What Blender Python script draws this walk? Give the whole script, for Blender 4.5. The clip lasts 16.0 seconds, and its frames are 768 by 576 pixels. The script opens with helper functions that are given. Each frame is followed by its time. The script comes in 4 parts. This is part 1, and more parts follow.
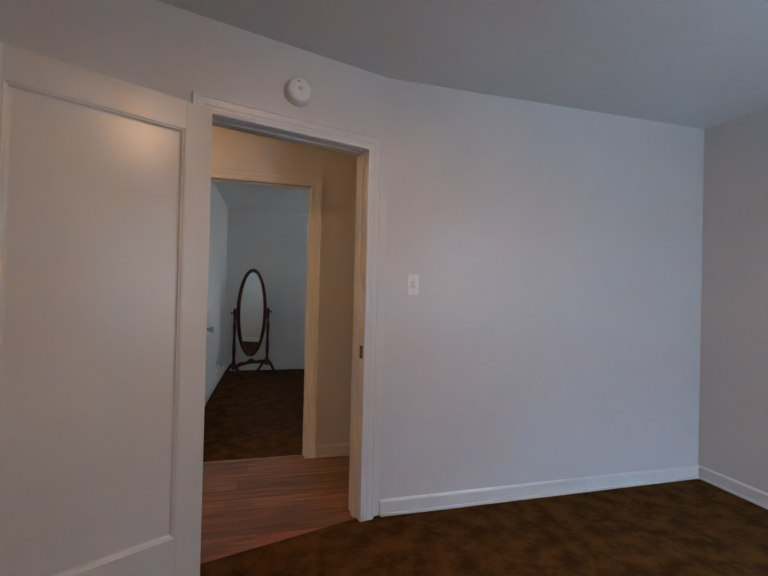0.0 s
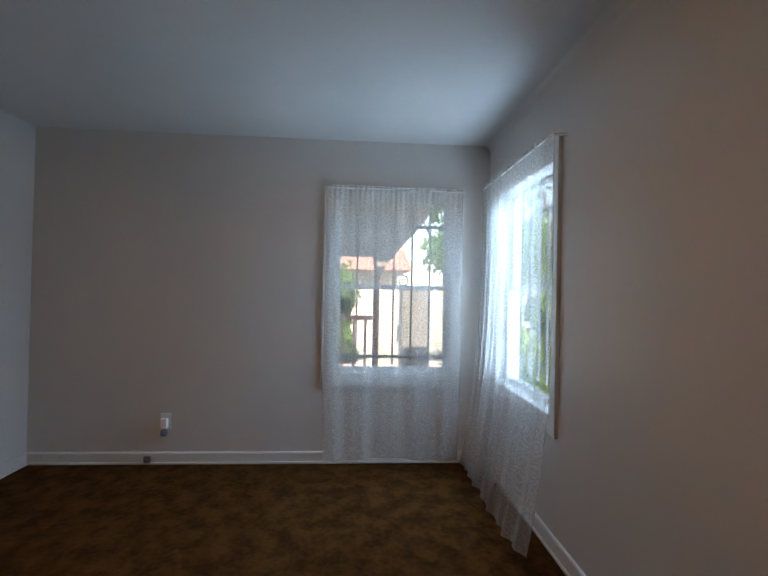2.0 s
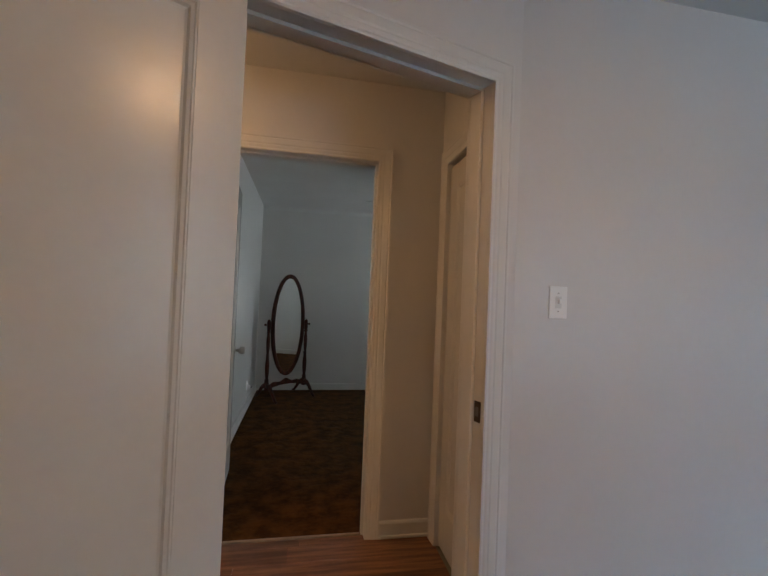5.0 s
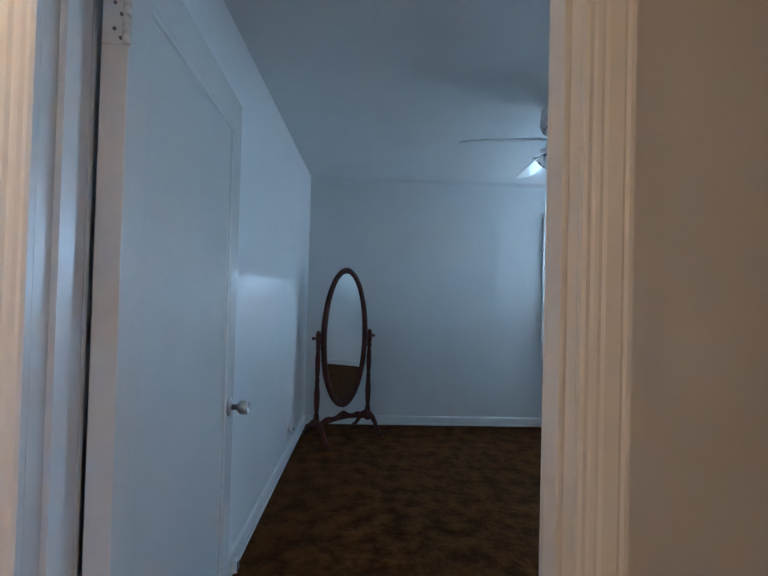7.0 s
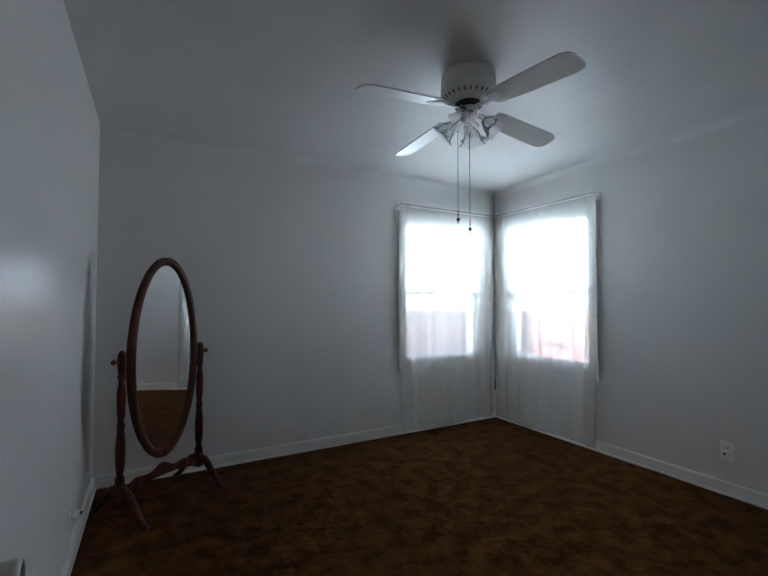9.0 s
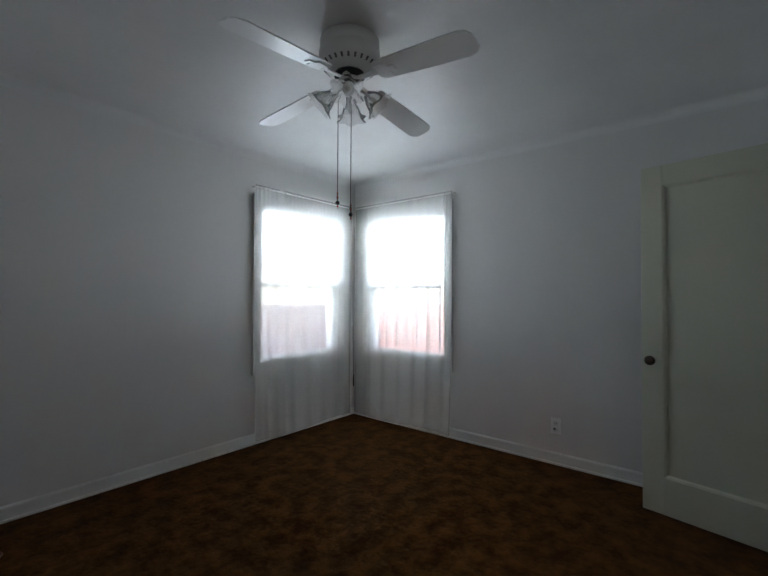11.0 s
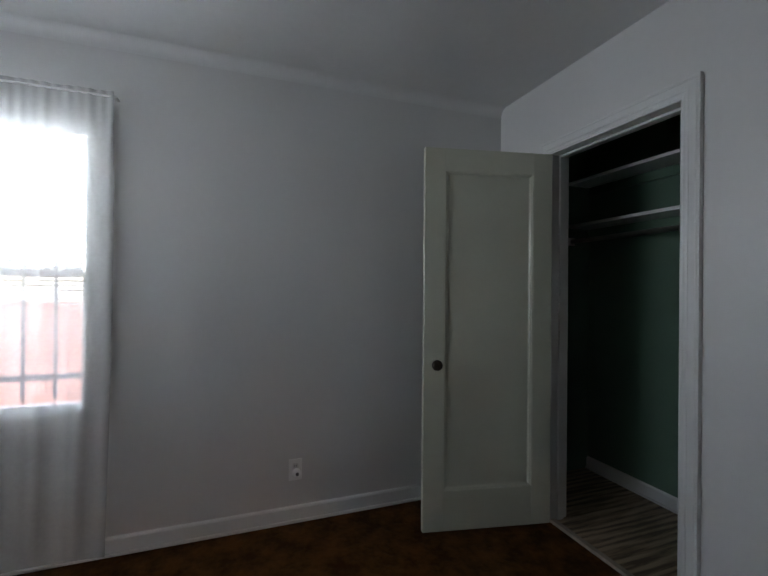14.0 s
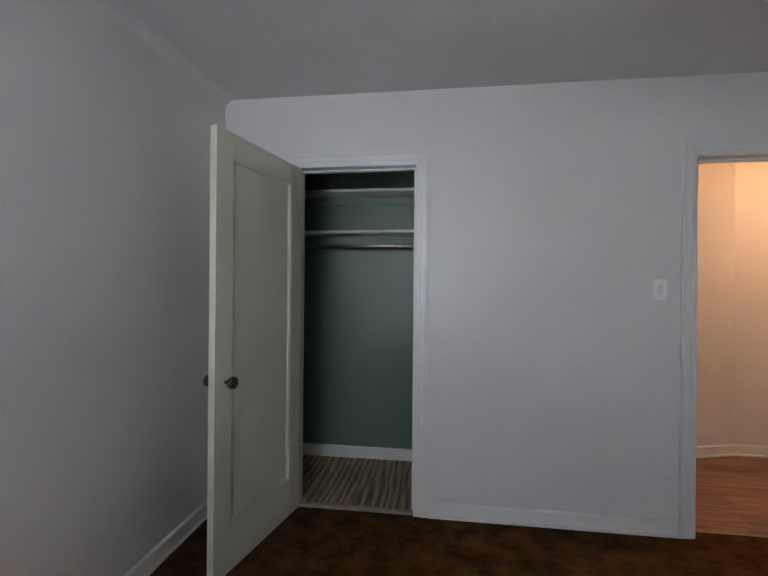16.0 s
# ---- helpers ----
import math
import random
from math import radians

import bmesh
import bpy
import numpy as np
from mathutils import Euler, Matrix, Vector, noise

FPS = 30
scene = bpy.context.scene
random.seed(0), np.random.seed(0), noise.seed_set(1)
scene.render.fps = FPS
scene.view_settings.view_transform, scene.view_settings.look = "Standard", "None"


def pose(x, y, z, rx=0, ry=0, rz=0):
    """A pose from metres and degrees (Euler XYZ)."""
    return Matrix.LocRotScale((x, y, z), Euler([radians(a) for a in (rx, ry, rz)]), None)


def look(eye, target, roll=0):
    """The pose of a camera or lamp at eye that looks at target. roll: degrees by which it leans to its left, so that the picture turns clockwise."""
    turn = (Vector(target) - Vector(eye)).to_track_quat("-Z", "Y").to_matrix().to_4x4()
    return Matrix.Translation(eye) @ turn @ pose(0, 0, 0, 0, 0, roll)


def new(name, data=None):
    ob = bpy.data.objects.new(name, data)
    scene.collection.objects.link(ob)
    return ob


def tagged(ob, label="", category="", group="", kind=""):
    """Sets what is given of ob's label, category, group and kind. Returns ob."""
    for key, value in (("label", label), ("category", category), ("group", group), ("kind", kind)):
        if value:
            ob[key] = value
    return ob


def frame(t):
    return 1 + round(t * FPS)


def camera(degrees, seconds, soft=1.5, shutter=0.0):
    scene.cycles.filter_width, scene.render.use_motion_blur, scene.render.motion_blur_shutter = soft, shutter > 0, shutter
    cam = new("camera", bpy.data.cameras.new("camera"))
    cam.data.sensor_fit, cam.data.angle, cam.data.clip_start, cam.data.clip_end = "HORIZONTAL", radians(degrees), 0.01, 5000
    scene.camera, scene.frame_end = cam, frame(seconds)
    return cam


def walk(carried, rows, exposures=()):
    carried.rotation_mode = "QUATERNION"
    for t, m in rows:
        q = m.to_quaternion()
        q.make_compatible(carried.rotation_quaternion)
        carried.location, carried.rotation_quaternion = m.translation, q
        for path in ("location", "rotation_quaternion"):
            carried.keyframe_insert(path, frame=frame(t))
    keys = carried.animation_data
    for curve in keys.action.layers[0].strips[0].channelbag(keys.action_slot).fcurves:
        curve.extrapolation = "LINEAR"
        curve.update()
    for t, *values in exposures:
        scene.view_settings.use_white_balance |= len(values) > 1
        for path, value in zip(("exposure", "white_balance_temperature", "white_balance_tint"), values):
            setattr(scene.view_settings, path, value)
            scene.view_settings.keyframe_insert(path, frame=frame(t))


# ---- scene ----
cam = camera(85.5, 16.0)
EXPOSURES = [
    (0, 2.63, 6750, 13), (1.0, 2.22, 7250, 14), (1.5, 1.75, 7250, 13), (2.0, 1.5, 7200, 12), (3.0, 1.55, 7350, 14), (3.5, 2.0, 7500, 13), (4.0, 2.38, 7150, 13), (4.7, 2.42, 7100, 11),
    (6.8, 3.08, 4950, 3), (7.5, 2.95, 5100, 3), (8.0, 2.65, 5300, 6), (8.5, 2.42, 5800, 9), (9.0, 2.53, 6300, 11), (12.0, 2.15, 6700, 14), (13.0, 2.0, 6700, 13), (13.5, 2.0, 6700, 13),
    (14.0, 2.22, 6800, 18), (15.0, 2.93, 7150, 22), (16, 3.0, 7050, 23)]
PATH = [
    (0, (0.067, 0.194, 1.261), (0.582, 2.126, 1.275), 1.4),
    (0.5, (0.008, 0.262, 1.285), (1.173, 1.887, 1.289), 1.3),
    (0.8, (-0.05, 0.243, 1.283), (1.479, 1.532, 1.297), 1.2),
    (1, (-0.087, 0.193, 1.282), (1.635, 1.209, 1.298), 1.1),
    (1.5, (-0.167, 0.114, 1.305), (1.818, 0.356, 1.318), 0.6),
    (2, (-0.195, 0.086, 1.304), (1.801, -0.044, 1.325), 1.2),
    (2.5, (-0.19, 0.129, 1.312), (1.805, 0.281, 1.329), 1.6),
    (3, (-0.164, 0.227, 1.297), (1.651, 1.065, 1.32), 1.7),
    (3.3, (-0.125, 0.263, 1.291), (1.395, 1.563, 1.32), 1.7),
    (3.5, (-0.114, 0.317, 1.3), (1.189, 1.834, 1.328), 1.4),
    (4, (-0.102, 0.486, 1.306), (0.63, 2.347, 1.336), 1.6),
    (4.5, (-0.091, 0.809, 1.288), (0.322, 2.765, 1.32), 1.4),
    (4.6, (-0.093, 0.885, 1.294), (0.322, 2.841, 1.321), 1.4),
    (4.7, (-0.078, 0.94, 1.292), (0.33, 2.898, 1.335), 1.6),
    (6.8, (0.004, 2.572, 1.304), (0.13, 4.567, 1.332), 1.6),
    (7, (-0.011, 2.686, 1.302), (0.06, 4.684, 1.333), 1.5),
    (7.5, (-0.106, 2.981, 1.291), (-0.067, 4.981, 1.33), 1.3),
    (8, (-0.217, 3.251, 1.261), (-0.145, 5.249, 1.31), 1.1),
    (8.5, (-0.23, 3.432, 1.268), (0.38, 5.336, 1.314), 0.3),
    (9, (-0.291, 3.479, 1.262), (0.681, 5.226, 1.322), 0.1),
    (9.5, (-0.335, 3.522, 1.26), (0.996, 5.014, 1.317), -0.1),
    (9.6, (-0.335, 3.522, 1.26), (1.109, 4.905, 1.308), -0.2),
    (9.7, (-0.339, 3.546, 1.253), (1.215, 4.804, 1.308), -0.4),
    (11.8, (-0.108, 3.98, 1.26), (1.429, 5.26, 1.29), 0.5),
    (12, (-0.064, 4.06, 1.249), (1.469, 5.345, 1.281), 0.3),
    (12.5, (0.103, 4.308, 1.246), (1.79, 5.382, 1.28), -0.1),
    (13, (0.329, 4.599, 1.272), (2.265, 5.098, 1.278), 0.2),
    (13.5, (0.505, 4.87, 1.291), (2.502, 4.757, 1.282), 0.1),
    (14, (0.693, 5.13, 1.279), (2.568, 4.435, 1.283), 0.5),
    (14.5, (0.925, 5.369, 1.283), (2.58, 4.246, 1.297), 0.7),
    (15, (1.163, 5.601, 1.286), (2.47, 4.087, 1.305), 0.4),
    (15.5, (1.449, 5.743, 1.288), (2.269, 3.919, 1.303), 0.4),
    (16, (1.686, 5.873, 1.315), (1.947, 3.89, 1.316), 0.5),
]
walk(cam, [(t, look(eye, target, roll)) for t, eye, target, roll in PATH], EXPOSURES)

# ---- light ----
world = bpy.data.worlds.new("sky")
scene.world = world
world.use_nodes = True
wn = world.node_tree.nodes
sky = wn.new("ShaderNodeTexSky")
sky.sky_type = "NISHITA"
sky.sun_disc = False
SUN_DIR = Vector((-0.62, 0.12, 0.78)).normalized()
sky.sun_elevation = math.asin(SUN_DIR.z)
sky.sun_rotation = math.atan2(SUN_DIR.x, SUN_DIR.y)
wn["Background"].inputs["Strength"].default_value = 0.14
world.node_tree.links.new(sky.outputs[0], wn["Background"].inputs["Color"])
sun = new("sun", bpy.data.lights.new("sun", "SUN"))
sun.data.energy, sun.data.angle, sun.data.color = 4.8, radians(0.5), (1, 0.95, 0.88)
sun.matrix_world = look((0, 0, 20), Vector((0, 0, 20)) - SUN_DIR)


def lamp(name, energy, color, m, size, shape="DISK", size_y=None):
    d = bpy.data.lights.new(name, "AREA")
    d.energy, d.color, d.shape, d.size = energy, color, shape, size
    if size_y:
        d.size_y = size_y
    ob = new(name, d)
    ob.matrix_world = m
    return ob


# added area lamps outside the four windows' glass, standing in for sky light
SKY = (0.40, 0.66, 1.0)
SKY_B = (0.70, 0.86, 1.0)
lamp("sky_light_east_a", 15, SKY, look((3.80, -0.2, 2.5), (2.3, -0.1, 1.2)), 1.1, "RECTANGLE", 0.9)
south_light = lamp("sky_light_south_a", 21, SKY, look((2.37, -1.50, 2.35), (2.30, 1.6, 0.55)), 1.2, "RECTANGLE", 0.8)
south_light.data.spread = radians(100)
# unseen fill lamp, added low outside to imitate light bounced off the ground
lamp("ground_bounce_fill_south_a", 28, SKY, look((2.37, -1.65, 0.42), (2.25, 0.9, 2.2)), 1.2, "RECTANGLE", 0.7)
lamp("sky_light_north_b", 33, SKY_B, look((2.31, 7.62, 1.98), (2.31, 6.0, 1.83)), 1.3, "RECTANGLE", 1.15)
lamp("sky_light_east_b", 33, SKY_B, look((3.75, 6.22, 1.98), (2.0, 6.22, 1.83)), 1.3, "RECTANGLE", 1.15)
# the lit ceiling lamps of the hall and the first room
WARM = (1.0, 0.57, 0.28)
lamp("hall_bulb", 0.54, WARM, look((-1.1, 2.85, 2.36), (-1.1, 2.85, 0)), 0.2)
lamp("room_bulb", 1.25, WARM, look((0.68, 0.74, 2.365), (0.68, 0.74, 0)), 0.22)

# ---- materials ----


def mat(name, color, rough=0.6, metal=0.0, vary=0.12, scale=6.0, fine=120.0, bump=0.15, dist=0.002, dark=None, spec=0.5, detail=4.0, per_piece=0.0, grain=0.35):
    """A surface with broad stains and fine grain."""
    m = bpy.data.materials.new(name)
    m.use_nodes = True
    nt = m.node_tree
    n, link = nt.nodes, nt.links.new
    p = n["Principled BSDF"]
    p.inputs["Roughness"].default_value = rough
    p.inputs["Metallic"].default_value = metal
    p.inputs["Specular IOR Level"].default_value = spec
    tc = n.new("ShaderNodeTexCoord")
    big = n.new("ShaderNodeTexNoise")
    big.inputs["Scale"].default_value, big.inputs["Detail"].default_value = scale, detail
    small = n.new("ShaderNodeTexNoise")
    small.inputs["Scale"].default_value, small.inputs["Detail"].default_value = fine, 3.0
    link(tc.outputs["Object"], big.inputs["Vector"])
    link(tc.outputs["Object"], small.inputs["Vector"])
    ramp = n.new("ShaderNodeValToRGB")
    d = dark or [c * (1 - vary) for c in color]
    ramp.color_ramp.elements[0].position, ramp.color_ramp.elements[1].position = 0.36, 0.64
    ramp.color_ramp.elements[0].color = (*d, 1)
    ramp.color_ramp.elements[1].color = (*color, 1)
    add = n.new("ShaderNodeMath")
    add.operation = "MULTIPLY_ADD"
    add.inputs[1].default_value, add.inputs[2].default_value = grain, -grain / 2
    link(small.outputs["Fac"], add.inputs[0])
    total = n.new("ShaderNodeMath")
    link(big.outputs["Fac"], total.inputs[0])
    link(add.outputs[0], total.inputs[1])
    link(total.outputs[0], ramp.inputs["Fac"])
    out = ramp.outputs["Color"]
    if per_piece:
        info = n.new("ShaderNodeObjectInfo")
        hsv = n.new("ShaderNodeHueSaturation")
        mr = n.new("ShaderNodeMapRange")
        mr.inputs["To Min"].default_value, mr.inputs["To Max"].default_value = 1 - per_piece, 1 + per_piece
        link(info.outputs["Random"], mr.inputs["Value"])
        link(mr.outputs["Result"], hsv.inputs["Value"])
        link(out, hsv.inputs["Color"])
        out = hsv.outputs["Color"]
    link(out, p.inputs["Base Color"])
    if bump:
        b = n.new("ShaderNodeBump")
        b.inputs["Strength"].default_value, b.inputs["Distance"].default_value = bump, dist
        link(total.outputs[0], b.inputs["Height"])
        link(b.outputs["Normal"], p.inputs["Normal"])
    return m


def stretched(m, scale):
    """Stretches a material's broad noise along one axis, for wood grain."""
    nt = m.node_tree
    tc = next(x for x in nt.nodes if x.type == "TEX_COORD")
    mp = nt.nodes.new("ShaderNodeMapping")
    mp.inputs["Scale"].default_value = scale
    nt.links.new(tc.outputs["Object"], mp.inputs["Vector"])
    for x in nt.nodes:
        if x.type == "TEX_NOISE":
            nt.links.new(mp.outputs["Vector"], x.inputs["Vector"])
    return m


WALL = mat("wall_paint", (0.68, 0.67, 0.65), 0.40, vary=0.04, scale=1.7, fine=34, bump=0.25, dist=0.004)
CEIL = mat("ceiling_paint", (0.70, 0.70, 0.68), 0.5, vary=0.04, scale=3.5, fine=28, bump=0.35, dist=0.005)
TRIM = mat("gloss_trim_paint", (0.70, 0.70, 0.68), 0.3, vary=0.04, scale=4, fine=60, bump=0.12, dist=0.002)
DOORP = mat("door_paint", (0.66, 0.65, 0.61), 0.27, vary=0.04, scale=3, fine=50, bump=0.12, dist=0.002)
CREAM = mat("cream_door_paint", (0.58, 0.585, 0.47), 0.35, vary=0.05, scale=3, fine=50, bump=0.12, dist=0.002)
GREEN = mat("green_closet_paint", (0.115, 0.195, 0.138), 0.4, vary=0.08, scale=2.5, fine=40, bump=0.2, dist=0.003)
CARPET = mat("brown_carpet", (0.098, 0.0400, 0.0107), 1.0, scale=8.5, fine=32, bump=1.0, dist=0.02, grain=0.36, dark=(0.042, 0.0164, 0.0047), spec=0.08, detail=8)
PLANK = stretched(mat("laminate_plank", (0.27, 0.125, 0.062), 0.28, scale=5, fine=70, bump=0.06, dark=(0.12, 0.050, 0.025), per_piece=0.22, detail=8), (0.6, 7, 7))
WOOD = stretched(mat("cherry_wood", (0.095, 0.022, 0.010), 0.5, scale=6, fine=90, bump=0.05, dark=(0.028, 0.007, 0.004), spec=0.22), (6, 6, 0.8))
METAL = mat("satin_steel", (0.55, 0.53, 0.50), 0.28, 1.0, vary=0.1, bump=0.0)
BRONZE = mat("dark_bronze", (0.09, 0.07, 0.055), 0.35, 1.0, vary=0.2, bump=0.0)
IRON = mat("black_iron", (0.03, 0.03, 0.032), 0.5, 0.3, vary=0.3, bump=0.1)
PLASTIC = mat("white_plastic", (0.84, 0.84, 0.82), 0.35, vary=0.02, bump=0.0)
ALMOND = mat("grey_slot", (0.12, 0.12, 0.12), 0.5, vary=0.1, bump=0.0)
FANW = mat("fan_enamel", (0.70, 0.70, 0.68), 0.35, vary=0.03, bump=0.0)
GREYP = mat("grey_bar_paint", (0.24, 0.24, 0.25), 0.5, vary=0.15, bump=0.05)
BEAD_R = mat("red_bead", (0.30, 0.05, 0.035), 0.2, vary=0.2, bump=0.0)
BEAD_B = mat("black_bead", (0.015, 0.015, 0.016), 0.2, vary=0.2, bump=0.0)
STUCCO = mat("porch_stucco", (0.30, 0.25, 0.19), 0.9, vary=0.2, scale=8, fine=60, bump=0.6, dist=0.01)
BRICK = mat("red_garden_wall", (0.29, 0.17, 0.155), 0.9, vary=0.25, scale=3, fine=40, bump=0.4, dist=0.006, per_piece=0.15)
MORTAR = mat("red_mortar", (0.17, 0.10, 0.09), 0.95, vary=0.2, scale=8, fine=60, bump=0.4)
GROUND = mat("dry_ground", (0.42, 0.40, 0.35), 0.95, scale=1.2, fine=25, bump=0.6, dist=0.02, dark=(0.24, 0.25, 0.19))
PAVE = mat("pink_concrete", (0.50, 0.40, 0.35), 0.9, vary=0.15, scale=3, fine=40, bump=0.3)
REDW = mat("red_painted_wood", (0.30, 0.10, 0.07), 0.6, vary=0.2, scale=8, bump=0.2)
HOUSE = mat("far_house_paint", (0.62, 0.56, 0.47), 0.8, vary=0.1, scale=2, bump=0.2)
TILE = mat("clay_roof", (0.36, 0.18, 0.13), 0.8, vary=0.25, scale=6, fine=30, bump=0.5)
BARK = mat("bark", (0.13, 0.09, 0.06), 0.9, vary=0.4, scale=14, fine=60, bump=0.8, dist=0.02)
LEAF = mat("leaf", (0.12, 0.22, 0.05), 0.55, vary=0.45, scale=3, fine=20, bump=0.0, per_piece=0.1)
BULBG = mat("bulb_glass", (0.75, 0.75, 0.72), 0.2, vary=0.02, bump=0.0)


def glow(name, color, strength):
    m = bpy.data.materials.new(name)
    m.use_nodes = True
    p = m.node_tree.nodes["Principled BSDF"]
    p.inputs["Base Color"].default_value = (0.85, 0.8, 0.7, 1)
    p.inputs["Emission Color"].default_value = (*color, 1)
    p.inputs["Emission Strength"].default_value = strength
    return m


LIT = glow("lit_lamp_glass", WARM, 7.0)

GLASS = bpy.data.materials.new("window_glass")
GLASS.use_nodes = True
gn = GLASS.node_tree
gn.nodes.remove(gn.nodes["Principled BSDF"])
g_mix, g_tr, g_gl = (gn.nodes.new("ShaderNode" + k) for k in ("MixShader", "BsdfTransparent", "BsdfGlossy"))
g_gl.inputs["Roughness"].default_value = 0.02
g_mix.inputs[0].default_value = 0.018
gn.links.new(g_tr.outputs[0], g_mix.inputs[1])
gn.links.new(g_gl.outputs[0], g_mix.inputs[2])
gn.links.new(g_mix.outputs[0], gn.nodes["Material Output"].inputs[0])

MIRROR = bpy.data.materials.new("mirror_glass")
MIRROR.use_nodes = True
mp_ = MIRROR.node_tree.nodes["Principled BSDF"]
mp_.inputs["Base Color"].default_value = (0.94, 0.95, 0.95, 1)
mp_.inputs["Metallic"].default_value = 1.0
mp_.inputs["Roughness"].default_value = 0.015


def cloth(name, color, cover, lace=0.0, through_light=0.2):
    """Sheer woven fabric: open between the threads, lit from both sides; lace adds a denser floral net."""
    m = bpy.data.materials.new(name)
    m.use_nodes = True
    nt = m.node_tree
    n, link = nt.nodes, nt.links.new
    n.remove(n["Principled BSDF"])
    tr, df, tl = n.new("ShaderNodeBsdfTransparent"), n.new("ShaderNodeBsdfDiffuse"), n.new("ShaderNodeBsdfTranslucent")
    df.inputs[0].default_value = tl.inputs[0].default_value = (*color, 1)
    both, top = n.new("ShaderNodeMixShader"), n.new("ShaderNodeMixShader")
    both.inputs[0].default_value = through_light
    link(df.outputs[0], both.inputs[1])
    link(tl.outputs[0], both.inputs[2])
    tc = n.new("ShaderNodeTexCoord")
    weave = n.new("ShaderNodeTexNoise")
    weave.inputs["Scale"].default_value = 55
    link(tc.outputs["Object"], weave.inputs["Vector"])
    f = n.new("ShaderNodeMath")
    f.operation = "MULTIPLY_ADD"
    f.inputs[1].default_value, f.inputs[2].default_value = 0.06, cover - 0.03
    link(weave.outputs["Fac"], f.inputs[0])
    out = f.outputs[0]
    if lace:
        # roses: rings round scattered centres, with broken petals and leaf sprigs between
        v = n.new("ShaderNodeTexVoronoi")
        v.inputs["Scale"].default_value, v.inputs["Randomness"].default_value = 12.0, 0.75
        w = n.new("ShaderNodeTexNoise")
        w.inputs["Scale"].default_value, w.inputs["Detail"].default_value = 30, 2
        link(tc.outputs["Object"], v.inputs["Vector"])
        link(tc.outputs["Object"], w.inputs["Vector"])
        s = n.new("ShaderNodeMath")
        s.operation = "MULTIPLY_ADD"
        s.inputs[1].default_value = 0.45
        link(w.outputs["Fac"], s.inputs[0])
        link(v.outputs["Distance"], s.inputs[2])
        ring = n.new("ShaderNodeMath")
        ring.operation = "PINGPONG"
        ring.inputs[1].default_value = 0.11
        link(s.outputs[0], ring.inputs[0])
        cut = n.new("ShaderNodeMapRange")
        cut.inputs["From Min"].default_value, cut.inputs["From Max"].default_value = 0.035, 0.085
        cut.inputs["To Min"].default_value, cut.inputs["To Max"].default_value = 0.0, lace
        link(ring.outputs[0], cut.inputs["Value"])
        a = n.new("ShaderNodeMath")
        a.use_clamp = True
        link(out, a.inputs[0])
        link(cut.outputs["Result"], a.inputs[1])
        out = a.outputs[0]
    link(out, top.inputs[0])
    link(tr.outputs[0], top.inputs[1])
    link(both.outputs[0], top.inputs[2])
    link(top.outputs[0], n["Material Output"].inputs[0])
    return m


SHEER = cloth("sheer_voile", (0.97, 0.96, 0.92), 0.36)
LACE = cloth("lace_net", (0.95, 0.95, 0.94), 0.27, 0.06, 0.5)
SHADE = bpy.data.materials.new("frosted_shade")
SHADE.use_nodes = True
sp_ = SHADE.node_tree.nodes["Principled BSDF"]
sp_.inputs["Base Color"].default_value = (0.93, 0.94, 0.94, 1)
sp_.inputs["Roughness"].default_value = 0.16
sp_.inputs["Transmission Weight"].default_value = 0.82
sp_.inputs["IOR"].default_value = 1.25

# striped rug boards of the closet floor
STRIPE = mat("striped_floor", (0.44, 0.33, 0.22), 0.5, vary=0.3, scale=9, fine=60, bump=0.15, dark=(0.11, 0.066, 0.040), detail=5)
sn = STRIPE.node_tree
wave = sn.nodes.new("ShaderNodeTexWave")
wave.inputs["Scale"].default_value, wave.inputs["Distortion"].default_value = 7.0, 9.0
wave.inputs["Detail"].default_value, wave.inputs["Detail Scale"].default_value = 3.0, 0.5
s_map = sn.nodes.new("ShaderNodeMapping")
s_map.inputs["Scale"].default_value = (1.0, 0.2, 1.0)
s_tc = next(x for x in sn.nodes if x.type == "TEX_COORD")
s_ramp = next(x for x in sn.nodes if x.type == "VALTORGB")
s_mix = sn.nodes.new("ShaderNodeMix")
s_mix.data_type = "FLOAT"
s_mix.inputs["Factor"].default_value = 0.22
sn.links.new(s_tc.outputs["Object"], s_map.inputs["Vector"])
sn.links.new(s_map.outputs["Vector"], wave.inputs["Vector"])
stretched(STRIPE, (5.0, 0.35, 1.0))
sn.links.new(s_map.outputs["Vector"], wave.inputs["Vector"])
sn.links.new(s_ramp.inputs["Fac"].links[0].from_socket, s_mix.inputs["A"])
sn.links.new(wave.outputs["Fac"], s_mix.inputs["B"])
sn.links.new(s_mix.outputs["Result"], s_ramp.inputs["Fac"])

# ---- mesh helpers ----


def mesh_of(bm, name, material, smooth=False):
    me = bpy.data.meshes.new(name)
    bmesh.ops.recalc_face_normals(bm, faces=bm.faces[:])
    bm.to_mesh(me)
    bm.free()
    me.materials.append(material)
    if smooth:
        for p in me.polygons:
            p.use_smooth = True
    return me


def part(name, bm, material, parent=None, label="", smooth=False, m=None):
    ob = new(name, mesh_of(bm, name, material, smooth))
    if parent:
        ob.parent = parent
    if m is not None:
        ob.matrix_basis = m
    if label:
        tagged(ob, label)
    return ob


